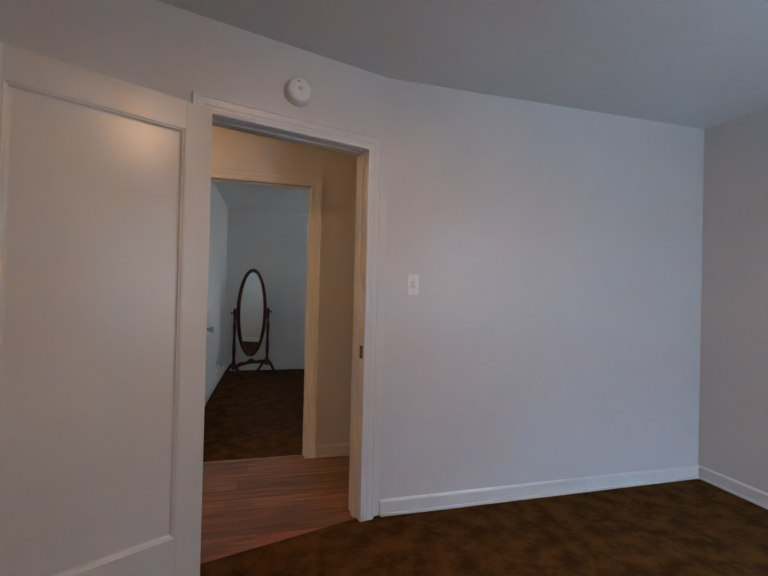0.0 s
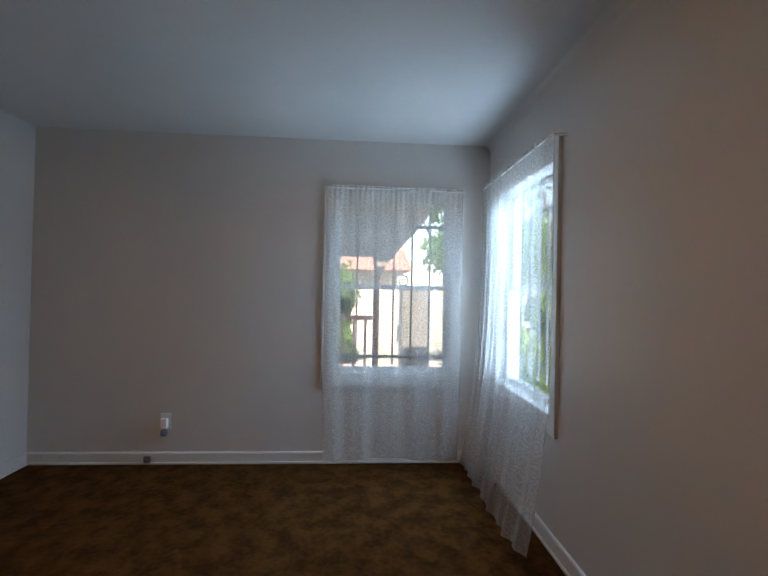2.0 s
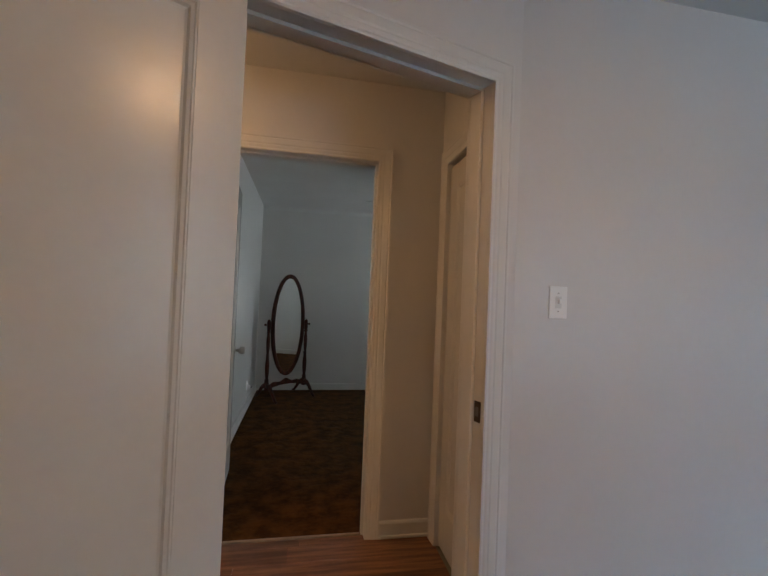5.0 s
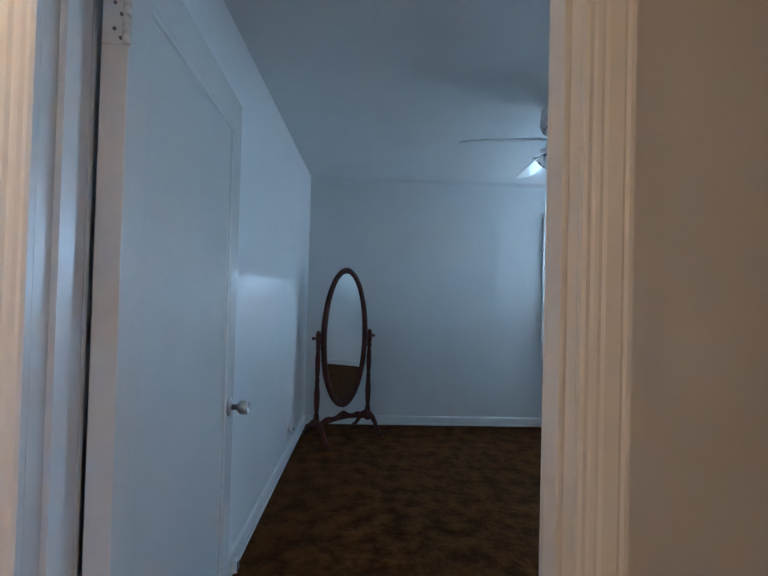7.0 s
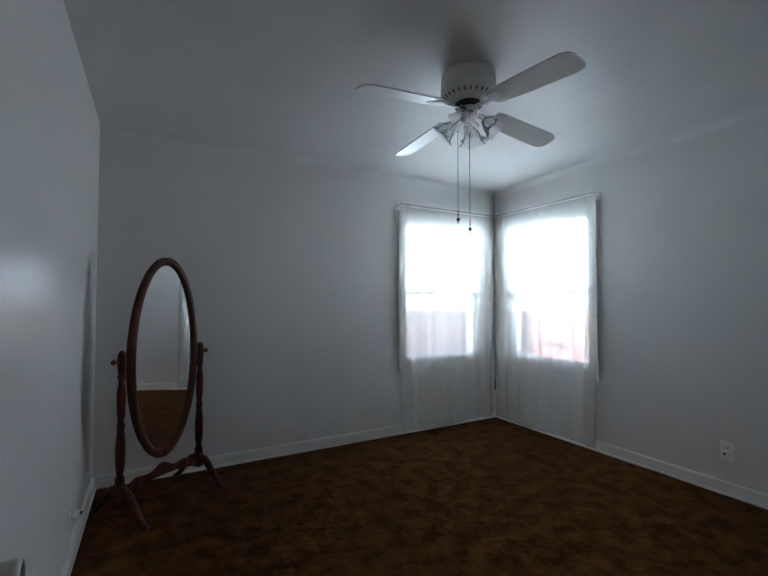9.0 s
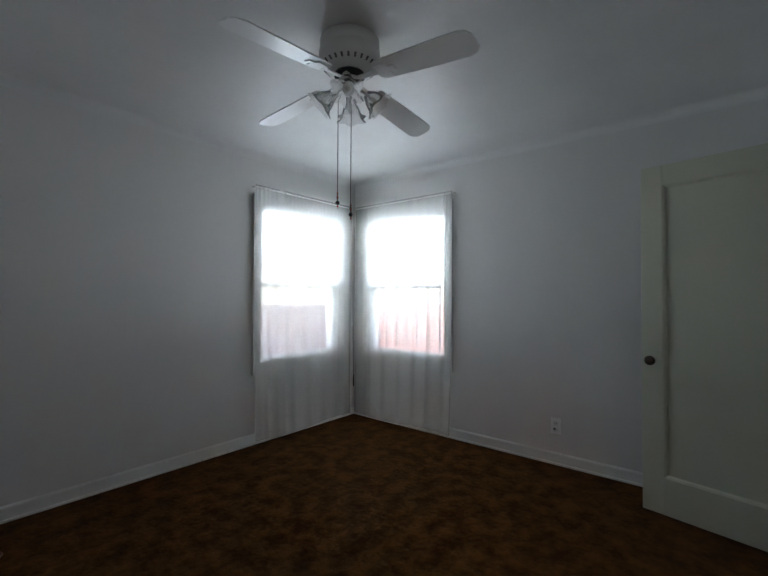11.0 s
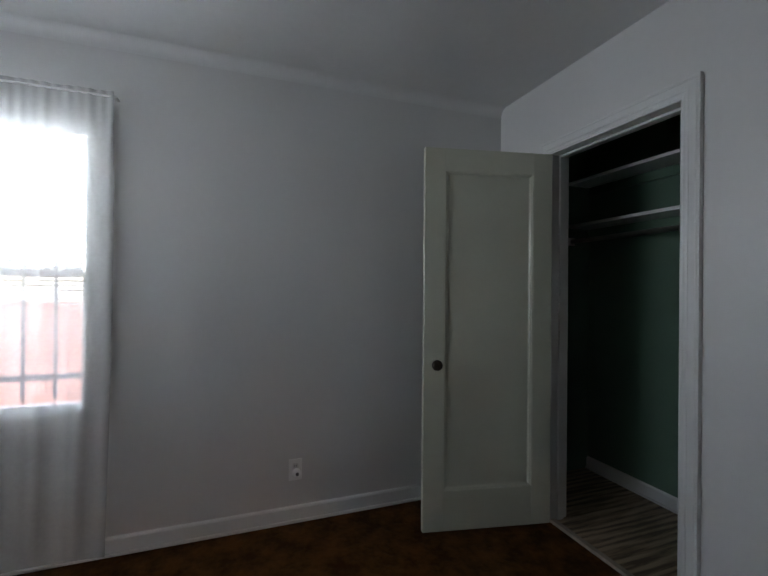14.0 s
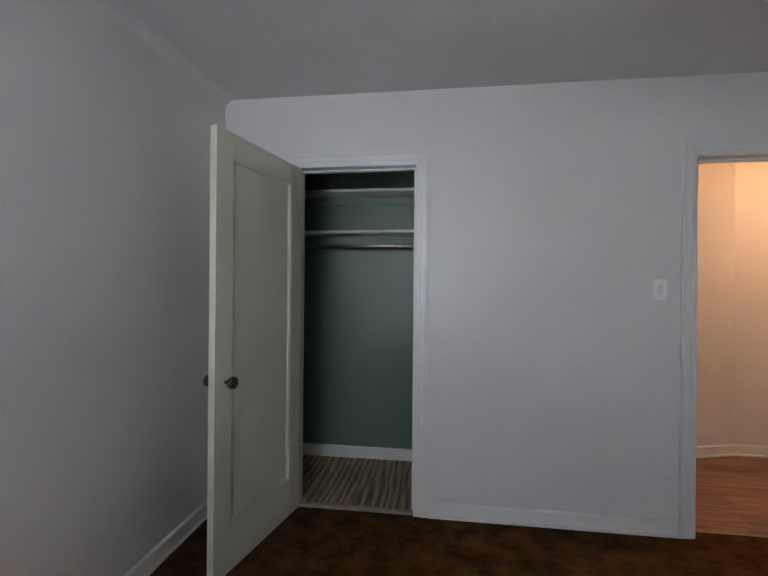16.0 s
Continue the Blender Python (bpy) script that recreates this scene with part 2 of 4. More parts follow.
def thing(name, label, category, group="", m=None, kind=""):
    ob = new(name)
    ob.empty_display_size = 0.1
    if m is not None:
        ob.matrix_basis = m
    return tagged(ob, label, category, group, kind)


def box(bm, x0, x1, y0, y1, z0, z1, bevel=0.0):
    r = bmesh.ops.create_cube(bm, size=1, matrix=Matrix.Translation(((x0 + x1) / 2, (y0 + y1) / 2, (z0 + z1) / 2)) @ Matrix.Diagonal((abs(x1 - x0), abs(y1 - y0), abs(z1 - z0), 1)))
    if bevel:
        edges = list({e for v in r["verts"] for e in v.link_edges})
        bmesh.ops.bevel(bm, geom=edges, offset=bevel, segments=2, affect="EDGES", profile=0.6)
    return bm


def boxed(*a, bevel=0.0):
    return box(bmesh.new(), *a, bevel=bevel)


def lathe(profile, seg=24, wave=0.0, waves=6):
    """A turned body about z from (radius, height) pairs; wave ruffles the last rings."""
    bm = bmesh.new()
    rings = []
    for k, (r, z) in enumerate(profile):
        ruffle = wave * max(0.0, (k / (len(profile) - 1) - 0.4) / 0.6)
        rings.append([bm.verts.new(((r * (1 + ruffle * math.cos(waves * 2 * math.pi * i / seg))) * math.cos(2 * math.pi * i / seg),
                                    (r * (1 + ruffle * math.cos(waves * 2 * math.pi * i / seg))) * math.sin(2 * math.pi * i / seg), z)) for i in range(seg)])
    for a, b in zip(rings, rings[1:]):
        for i in range(seg):
            bm.faces.new((a[i], a[(i + 1) % seg], b[(i + 1) % seg], b[i]))
    if not wave:
        for ring in (rings[0], rings[-1]):
            if profile[0][0] > 1e-4:
                bm.faces.new(ring)
    return bm


def tube(points, radius, seg=8, taper=None):
    """A round rod along points."""
    bm = bmesh.new()
    pts = [Vector(p) for p in points]
    rings = []
    for k, p in enumerate(pts):
        d = (pts[min(k + 1, len(pts) - 1)] - pts[max(k - 1, 0)]).normalized()
        side = d.cross(Vector((0, 0, 1)) if abs(d.z) < 0.9 else Vector((1, 0, 0))).normalized()
        up = side.cross(d)
        r = radius * (1 if taper is None else 1 + (taper - 1) * k / (len(pts) - 1))
        rings.append([bm.verts.new(p + r * (math.cos(2 * math.pi * i / seg) * side + math.sin(2 * math.pi * i / seg) * up)) for i in range(seg)])
    for a, b in zip(rings, rings[1:]):
        for i in range(seg):
            bm.faces.new((a[i], a[(i + 1) % seg], b[(i + 1) % seg], b[i]))
    bm.faces.new(rings[0])
    bm.faces.new(rings[-1])
    return bm


def sweep(profile, path, closed=False):
    """A moulding: profile of (offset outward in the plane, proud) round a path of corners ((x, z), (dx, dz)) in the local xz plane; proud is -y."""
    bm = bmesh.new()
    rows = [[bm.verts.new((c[0] + d * o[0], -h, c[1] + d * o[1])) for d, h in profile] for c, o in path]
    n = len(rows)
    for k in range(n if closed else n - 1):
        a, b = rows[k], rows[(k + 1) % n]
        for i in range(len(profile) - 1):
            bm.faces.new((a[i], a[i + 1], b[i + 1], b[i]))
    if not closed:
        bm.faces.new(rows[0])
        bm.faces.new(rows[-1])
    return bm


CASING = [(0, 0), (0, 0.012), (0.006, 0.0145), (0.013, 0.0135), (0.019, 0.0155), (0.025, 0.0160), (0.031, 0.0150), (0.037, 0.0175), (0.060, 0.0190), (0.065, 0.0175), (0.070, 0.0205), (0.078, 0.0205), (0.078, 0)]


def at_wall(x, y, angle):
    """Local frame of a wall face: local x runs along the wall, -y points into the room."""
    return pose(x, y, 0, 0, 0, angle)


# ---- structure: walls ----
H = 2.465
ANG = 16.0
KX, KY = 0.675, 2.46


def wall(name, m, length, thick, openings, material=WALL, height=H, label="white painted plaster wall"):
    """Local x along, y from 0 (room face) to thick, with (x0, x1, z0, z1) openings through it."""
    bm = bmesh.new()
    x = 0.0
    for x0, x1, z0, z1 in sorted(openings):
        if x0 > x:
            box(bm, x, x0, 0, thick, 0, height)
        if z0 > 0:
            box(bm, x0, x1, 0, thick, 0, z0)
        if z1 < height:
            box(bm, x0, x1, 0, thick, z1, height)
        x = x1
    if x < length:
        box(bm, x, length, 0, thick, 0, height)
    ob = part(name, bm, material, m=m)
    return tagged(ob, label, "wall", kind="structure")


# windows: opening along the wall, sill and head heights
Z0, Z1 = 0.66, 2.04
WA, WB = (-0.655, 0.27), (1.92, 2.82)      # y on the east wall, x on the south wall
WC, WD = (1.83, 2.785), (5.745, 6.70)      # x on the north wall, y on the east wall
wall("wall_east", at_wall(3.0, 7.06, -90), 8.18, 0.18, [(7.06 - WA[1], 7.06 - WA[0], Z0, Z1), (7.06 - WD[1], 7.06 - WD[0], Z0, Z1)])
wall("wall_south", at_wall(3.0, -0.94, 180), 4.5, 0.18, [(3.0 - WB[1], 3.0 - WB[0], Z0, Z1)])
wall("wall_west_a", at_wall(-1.35, -0.94, 90), 2.85, 0.15, [])
wall("wall_north_a", at_wall(KX, KY, 0), 3.0 - KX, 0.115, [])
S_A = (-0.935, -0.128)                    # first door, along the angled wall from its bend
ang_m = at_wall(KX, KY, ANG) @ Matrix.Translation((-2.12, 0, 0))
wall("wall_angled", ang_m, 2.12, 0.12, [(2.12 + S_A[0] - 0.02, 2.12 + S_A[1] + 0.02, 0, 2.054)])
wall("wall_hall_south", at_wall(-0.66, 2.20, 180), 2.6, 0.1, [])
wall("wall_hall_west", at_wall(-3.2, 2.1, 90), 1.3, 0.1, [])
wall("wall_hall_east", at_wall(0.69, 3.345, -90), 0.80, 0.1, [(0.115, 0.73, 0, 2.02)])
HD = (-0.53, 0.325)
CD = (1.822, 2.526)
wall("wall_middle", at_wall(3.0, 3.46, 180), 6.2, 0.115, [(3.0 - CD[1] - 0.02, 3.0 - CD[0] + 0.02, 0, 2.05), (3.0 - HD[1] - 0.02, 3.0 - HD[0] + 0.02, 0, 2.05)])
wall("wall_west_b", at_wall(-0.625, 3.46, 90), 3.415, 0.12, [])
wall("wall_north_b", at_wall(-0.745, 6.875, 0), 3.745, 0.185, [(WC[0] + 0.745, WC[1] + 0.745, Z0, Z1)])
wall("wall_closet_back", at_wall(1.2, 2.70, 180) @ Matrix.Translation((-1.79, 0, 0)), 1.79, 0.122, [], GREEN, label="green painted closet wall")
wall("wall_closet_west", at_wall(1.2, 2.58, 90), 0.76, 0.1, [], GREEN, label="green painted closet wall")
wall("wall_closet_east", at_wall(2.99, 3.343, -90), 0.762, 0.008, [], GREEN, label="green painted closet wall")


def cove(bm, p, q, inward, r=0.06):
    """A hollow plaster fillet where wall and ceiling meet, from p to q."""
    n = 9
    rows = []
    for e in (p, q):
        rows.append([bm.verts.new((e[0] + inward[0] * r * (1 - math.cos(math.pi / 2 * k / n)), e[1] + inward[1] * r * (1 - math.cos(math.pi / 2 * k / n)), H + 0.001 - r + r * math.sin(math.pi / 2 * k / n))) for k in range(n + 1)])
    for k in range(n):
        bm.faces.new((rows[0][k], rows[0][k + 1], rows[1][k + 1], rows[1][k])).smooth = True


bm = boxed(-3.4, 3.2, -1.15, 7.1, H, H + 0.2)
for p, q, w in (((-1.35, -0.94), (3.0, -0.94), (0, 1)), ((3.0, 3.46), (3.0, 6.875), (-1, 0)), ((-0.625, 6.875), (3.0, 6.875), (0, -1))):
    cove(bm, p, q, w)
tagged(part("ceiling", bm, CEIL), "white textured plaster ceiling with coved edges", "ceiling", kind="structure")

# floors
tagged(part("floor", boxed(-3.4, 3.0, -1.1, 7.05, -0.12, -0.012), GROUND), "plain wooden subfloor under carpet", "floor", kind="structure")


def slab(name, pts, z0, z1, material):
    bm = bmesh.new()
    lo = [bm.verts.new((x, y, z0)) for x, y in pts]
    hi = [bm.verts.new((x, y, z1)) for x, y in pts]
    bm.faces.new(lo)
    bm.faces.new(hi)
    for i in range(len(pts)):
        j = (i + 1) % len(pts)
        bm.faces.new((lo[i], lo[j], hi[j], hi[i]))
    return part(name, bm, material)


ca, sa = math.cos(radians(ANG)), math.sin(radians(ANG))


def on_angled(s, n=0.0):
    """A point s along the angled wall from its bend, n behind its room face."""
    return (KX + s * ca - n * sa, KY + s * sa + n * ca)


tagged(slab("floor_carpet_a", [(3.0, -0.94), (3.0, KY), (KX, KY), on_angled(-0.128), on_angled(-0.128, 0.03), on_angled(-0.935, 0.03), on_angled(-0.935), on_angled(-2.11), (-1.35, -0.94)], -0.011, 0.0, CARPET), "mottled brown plush carpet", "carpet", kind="structure")
tagged(slab("floor_carpet_b", [(-0.625, 3.46), (HD[0], 3.46), (HD[0], 3.40), (HD[1], 3.40), (HD[1], 3.46), (CD[0], 3.46), (CD[0], 3.43), (CD[1], 3.43), (CD[1], 3.46), (3.0, 3.46), (3.0, 6.875), (-0.625, 6.875)], -0.011, 0.0, CARPET), "mottled brown plush carpet", "carpet", kind="structure")
tagged(slab("floor_closet", [(1.2, 2.58), (2.99, 2.58), (2.99, 3.343), (CD[1], 3.345), (CD[1], 3.43), (CD[0], 3.43), (CD[0], 3.345), (1.2, 3.343)], -0.011, 0.006, STRIPE), "brown and beige striped closet floor covering", "floor", kind="structure")

BASE = [(0.0, 0.0), (0.0, 0.013), (0.075, 0.013), (0.083, 0.009), (0.088, 0.0)]


def baseboard(m, x0, x1, h=1.0):
    bm = bmesh.new()
    rows = [[bm.verts.new((x, -b, a * h)) for a, b in BASE] for x in (x0, x1)]
    for i in range(len(BASE) - 1):
        bm.faces.new((rows[0][i], rows[0][i + 1], rows[1][i + 1], rows[1][i]))
    bm.faces.new(rows[0])
    bm.faces.new(rows[1])
    box(bm, x0, x1, -0.026, -0.0135, 0.001, 0.017, bevel=0.004)
    return tagged(part("baseboard", bm, TRIM, m=m), "white painted wooden baseboard along the wall", "baseboard", kind="structure")


baseboard(at_wall(3.0, KY, -90), 0.014, 3.39)
baseboard(at_wall(3.0, -0.94, 180), 0.014, 4.34)
baseboard(at_wall(-1.35, -0.94, 90), 0.014, 2.7)
baseboard(at_wall(KX, KY, 0), 0.0, 3.0 - KX)
baseboard(ang_m, 0.02, 2.12 + S_A[0] - 0.08)
baseboard(at_wall(3.0, 6.875, -90), 0.014, 3.41)
baseboard(at_wall(-0.625, 6.875, 0), 0.014, 3.625)
baseboard(at_wall(-0.625, 3.46, 90), 0.014, 3.40)
baseboard(at_wall(3.0, 3.46, 180), 0.014, 3.0 - CD[1] - 0.08)
baseboard(at_wall(3.0, 3.46, 180), 3.0 - CD[0] + 0.08, 3.0 - HD[1] - 0.08)
baseboard(at_wall(HD[1] + 0.08, 3.345, 0), 0.0, 0.69 - HD[1] - 0.08)
baseboard(at_wall(-3.2, 3.345, 0), 0.0, 3.2 + HD[0] - 0.08)
baseboard(at_wall(-0.66, 2.20, 180), 0.0, 2.5)
baseboard(at_wall(*on_angled(-1.015, 0.12), ANG + 180), 0.0, 0.40)
baseboard(at_wall(2.99, 2.70, 180), 0.0, 1.79)

# ---- door openings ----


def casing(m, x0, x1, z1, name="trim"):
    """A beaded casing on both sides and the head of an opening, on the wall face."""
    bm = sweep(CASING, [((x0, 0), (-1, 0)), ((x0, z1), (-1, 1)), ((x1, z1), (1, 1)), ((x1, 0), (1, 0))])
    return tagged(part(name, bm, TRIM, m=m), "white painted beaded wooden door casing", "trim", kind="structure")


def lining(m, x0, x1, z1, thick, stop):
    """The jamb boards in an opening, with their stop bead."""
    bm = bmesh.new()
    box(bm, x0 - 0.019, x0, 0.001, thick - 0.001, 0, z1)
    box(bm, x1, x1 + 0.019, 0.001, thick - 0.001, 0, z1)
    box(bm, x0 - 0.019, x1 + 0.019, 0.001, thick - 0.001, z1, z1 + 0.018)
    for a, b in ((x0 + 0.0005, x0 + 0.012), (x1 - 0.012, x1 - 0.0005)):
        box(bm, a, b, stop, stop + 0.035, 0, z1 - 0.012)
    box(bm, x0 + 0.0005, x1 - 0.0005, stop, stop + 0.035, z1 - 0.012, z1 - 0.0005)
    return tagged(part("trim", bm, TRIM, m=m), "white painted wooden door jamb with stop bead", "trim", kind="structure")


a_m = at_wall(KX, KY, ANG)
casing(a_m, S_A[0], S_A[1], 2.035)
lining(a_m, S_A[0], S_A[1], 2.035, 0.12, 0.045)
casing(at_wall(*on_angled(0, 0.12), ANG + 180), -S_A[1], -S_A[0], 2.035)
h_m = at_wall(0, 3.46, 180)
casing(h_m, -HD[1], -HD[0], 2.03)
lining(h_m, -HD[1], -HD[0], 2.03, 0.115, 0.045)
casing(at_wall(0, 3.345, 0), HD[0], HD[1], 2.03)
casing(h_m, -CD[1], -CD[0], 2.03)
lining(h_m, -CD[1], -CD[0], 2.03, 0.115, 0.045)
tagged(part("threshold", boxed(CD[0], CD[1], 3.432, 3.464, -0.01, 0.016, bevel=0.006), mat("worn_threshold", (0.36, 0.31, 0.25), 0.55, vary=0.25, scale=20)), "worn wooden closet door threshold", "threshold", kind="structure")
tagged(part("threshold", boxed(HD[0], HD[1], 3.384, 3.402, -0.01, 0.004, bevel=0.003), mat("edge_strip", (0.30, 0.22, 0.15), 0.5, vary=0.2, scale=14)), "narrow pale carpet edge strip in doorway", "threshold", kind="structure")

# ---- doors ----


def knob_set(parent, x, y, z, side, material, glass=False):
    """A round knob on its rose, on the face that points to side (+1 or -1) along local y."""
    turn = Matrix.Translation((x, y, z)) @ Matrix.Rotation(radians(-90 * side), 4, "X")
    if glass:
        k = part("doorknob", lathe([(0.008, 0), (0.008, 0.025), (0.012, 0.03), (0.024, 0.036), (0.028, 0.046), (0.026, 0.058), (0.016, 0.064), (0.0005, 0.065)]), material, parent, "dark bronze round knob", True, turn)
        part("rose", lathe([(0.022, 0), (0.023, 0.003), (0.019, 0.006), (0.009, 0.008), (0.0005, 0.0082)]), CREAM, k, "cream painted round rose", True)
    else:
        k = part("doorknob", lathe([(0.011, 0), (0.011, 0.030), (0.018, 0.034), (0.0255, 0.042), (0.0275, 0.060), (0.024, 0.070), (0.020, 0.071), (0.018, 0.066), (0.0005, 0.065)]), material, parent, "brushed steel knob", True, turn)
        part("rose", lathe([(0.033, 0), (0.033, 0.003), (0.027, 0.008), (0.012, 0.011), (0.0005, 0.0112)]), material, k, "", True)
    return k


def leaf(name, m, width, height, material, label, knobs, hinge_x=0.0, stile=0.112, hinges=True, knob_z=0.89, t=0.035):
    """A one-panel door: local x from the hinge, y 0 to 0.035, on a gap of 1 cm over the floor."""
    d = thing(name, label, "door", m=m, kind="structure")
    zb = 0.012
    rail_t, rail_b = 0.112, 0.205
    part("stile", boxed(0, stile, 0, t, zb, height, bevel=0.002), material, d)
    part("stile", boxed(width - stile, width, 0, t, zb, height, bevel=0.002), material, d)
    part("rail", boxed(stile, width - stile, 0.0004, t - 0.0004, height - rail_t, height - 0.0003), material, d)
    part("rail", boxed(stile, width - stile, 0.0004, t - 0.0004, zb + 0.0003, zb + rail_b), material, d)
    part("panel", boxed(stile - 0.002, width - stile + 0.002, 0.0135, t - 0.0135, zb + rail_b - 0.002, height - rail_t + 0.002), material, d)
    x0, x1, z0, z1 = stile, width - stile, zb + rail_b, height - rail_t
    ring = [((x0, z0), (1, 1)), ((x0, z1), (1, -1)), ((x1, z1), (-1, -1)), ((x1, z0), (-1, 1))]
    for face in (0, 1):
        bm = sweep([(0, 0.0125), (0.004, 0.0128), (0.007, 0.0105), (0.014, 0.0085), (0.019, 0.0025), (0.024, 0.0008)], ring, True)
        mm = Matrix.Translation((0, 0.0133, 0)) if not face else Matrix.Translation((0, t - 0.0133, 0)) @ Matrix.Diagonal((1, -1, 1, 1))
        bmesh.ops.transform(bm, matrix=mm, verts=bm.verts[:])
        part("moulding", bm, material, d)
    for side, mt, glass in knobs:
        knob_set(d, width - 0.058, t if side > 0 else 0.0, knob_z, side, mt, glass)
    part("latch", boxed(width - 0.001, width + 0.0015, 0.009, 0.026, knob_z - 0.018, knob_z + 0.018), METAL, d, "small metal latch plate")
    if hinges:
        for z in (0.25, 1.80):
            h = part("hinge", tube([(-0.006, 0.036 * hinge_x, z - 0.045), (-0.006, 0.036 * hinge_x, z + 0.045)], 0.006), DOORP, d, "painted-over butt hinge")
            part("hinge_plate", boxed(-0.0025, -0.0003, 0.003, t - 0.002, z - 0.045, z + 0.045, bevel=0.0008), DOORP, h)
            for k in (-2, -1, 0, 1, 2):
                part("knuckle", lathe([(0.0005, -0.008), (0.0072, -0.0078), (0.0076, 0), (0.0072, 0.0078), (0.0005, 0.008)], 12), DOORP, h, "", True, Matrix.Translation((-0.006, 0.036 * hinge_x, z + 0.0175 * k)))
            for dy, dz in ((0.012, -0.033), (0.024, -0.016), (0.012, 0.012), (0.024, 0.033)):
                part("screw", lathe([(0.0004, 0.0022), (0.0035, 0.0021), (0.0035, 0.0005), (0.0042, 0.0002)], 10), ALMOND, h, "dark screw head", False, Matrix.Translation((-0.0018, dy, z + dz)) @ Matrix.Rotation(radians(-90), 4, "Y"))
    return d


# first room's door, folded back towards the angled wall: seen face looks into the room
leaf("door_1", pose(-0.222, 2.153, 0, 0, 0, 180 + 28.5) @ Matrix.Diagonal((1, -1, 1, 1)) @ Matrix.Translation((0, -0.035, 0)), 0.775, 2.03, DOORP, "white painted one-panel wooden door, open against wall", [(1, METAL, False), (-1, METAL, False)], 0.0, 0.105, False)
# second room's door, open along the west wall
leaf("door_2", pose(-0.474, 3.474, 0, 0, 0, 93.1), 0.828, 2.01, DOORP, "white one-panel wooden door standing open by wall", [(-1, METAL, False)], 0.0, 0.085, True, 0.872, 0.048)
# closet door, open
leaf("door_3", pose(2.500, 3.485, 0, 0, 0, 78.2) @ Matrix.Translation((0, -0.035, 0)), 0.712, 2.02, CREAM, "cream painted one-panel closet door standing open", [(1, BRONZE, True), (-1, BRONZE, True)], 0.0, 0.108)
# hall cupboard door, closed
leaf("door_4", at_wall(0.69, 3.345, -90) @ Matrix.Translation((0.118, 0.012, 0)), 0.608, 2.0, DOORP, "narrow white hall cupboard door, closed", [(-1, METAL, False)], 0.0, 0.09)
casing(at_wall(0.69, 3.345, -90), 0.115, 0.73, 2.02)

# strike plate on the first door's jamb
sp = thing("strike_plate", "tarnished metal strike plate in the door jamb", "strike plate", m=a_m @ Matrix.Translation((S_A[1], 0, 0)))
part("plate", boxed(-0.0022, -0.0002, 0.006, 0.036, 0.885, 0.955), BRONZE, sp)
part("keeper", boxed(-0.0045, -0.0024, 0.014, 0.028, 0.905, 0.935), ALMOND, sp, "dark latch hole")

# ---- windows ----


def window(name, m, x0, x1, label):
    """A double-hung window in its opening: local x along, -y into the room, wall 0.18 thick."""
    w = thing(name, label, "window", m=m, kind="structure")
    part("window_frame", sweep(CASING, [((x0, Z0), (-1, -1)), ((x0, Z1), (-1, 1)), ((x1, Z1), (1, 1)), ((x1, Z0), (1, -1))], True), TRIM, w)
    bm = bmesh.new()
    box(bm, x0, x0 + 0.018, 0.002, 0.178, Z0, Z1)
    box(bm, x1 - 0.018, x1, 0.002, 0.178, Z0, Z1)
    box(bm, x0 + 0.018, x1 - 0.018, 0.002, 0.178, Z1 - 0.018, Z1)
    part("jamb", bm, TRIM, w)
    part("window_sill", boxed(x0 + 0.018, x1 - 0.018, -0.012, 0.2, Z0, Z0 + 0.022, bevel=0.004), TRIM, w)
    mid = 1.345
    for nm, z0, z1, y in (("lower_sash", Z0 + 0.023, mid + 0.018, 0.075), ("upper_sash", mid - 0.018, Z1 - 0.019, 0.112)):
        bm = bmesh.new()
        a, b = x0 + 0.02, x1 - 0.02
        box(bm, a, a + 0.03, y, y + 0.034, z0, z1)
        box(bm, b - 0.03, b, y, y + 0.034, z0, z1)
        box(bm, a + 0.03, b - 0.03, y + 0.0005, y + 0.0335, z0, z0 + 0.034)
        box(bm, a + 0.03, b - 0.03, y + 0.0005, y + 0.0335, z1 - 0.032, z1)
        s = part(nm, bm, TRIM, w)
        pane = part("pane", boxed(a + 0.028, b - 0.028, y + 0.015, y + 0.019, z0 + 0.03, z1 - 0.03), GLASS, s)
        pane.visible_shadow = False
    return w


M_E = at_wall(3.0, 0, -90)
M_S = at_wall(0, -0.94, 180)
M_N = at_wall(0, 6.875, 0)
window("window_1", M_E, -WA[1], -WA[0], "white double-hung wooden window behind lace curtain")
window("window_2", M_S, -WB[1], -WB[0], "white double-hung wooden window behind lace curtain")
window("window_3", M_N, WC[0], WC[1], "white double-hung window behind sheer curtain")
window("window_4", M_E, -WD[1], -WD[0], "white double-hung window behind sheer curtain")


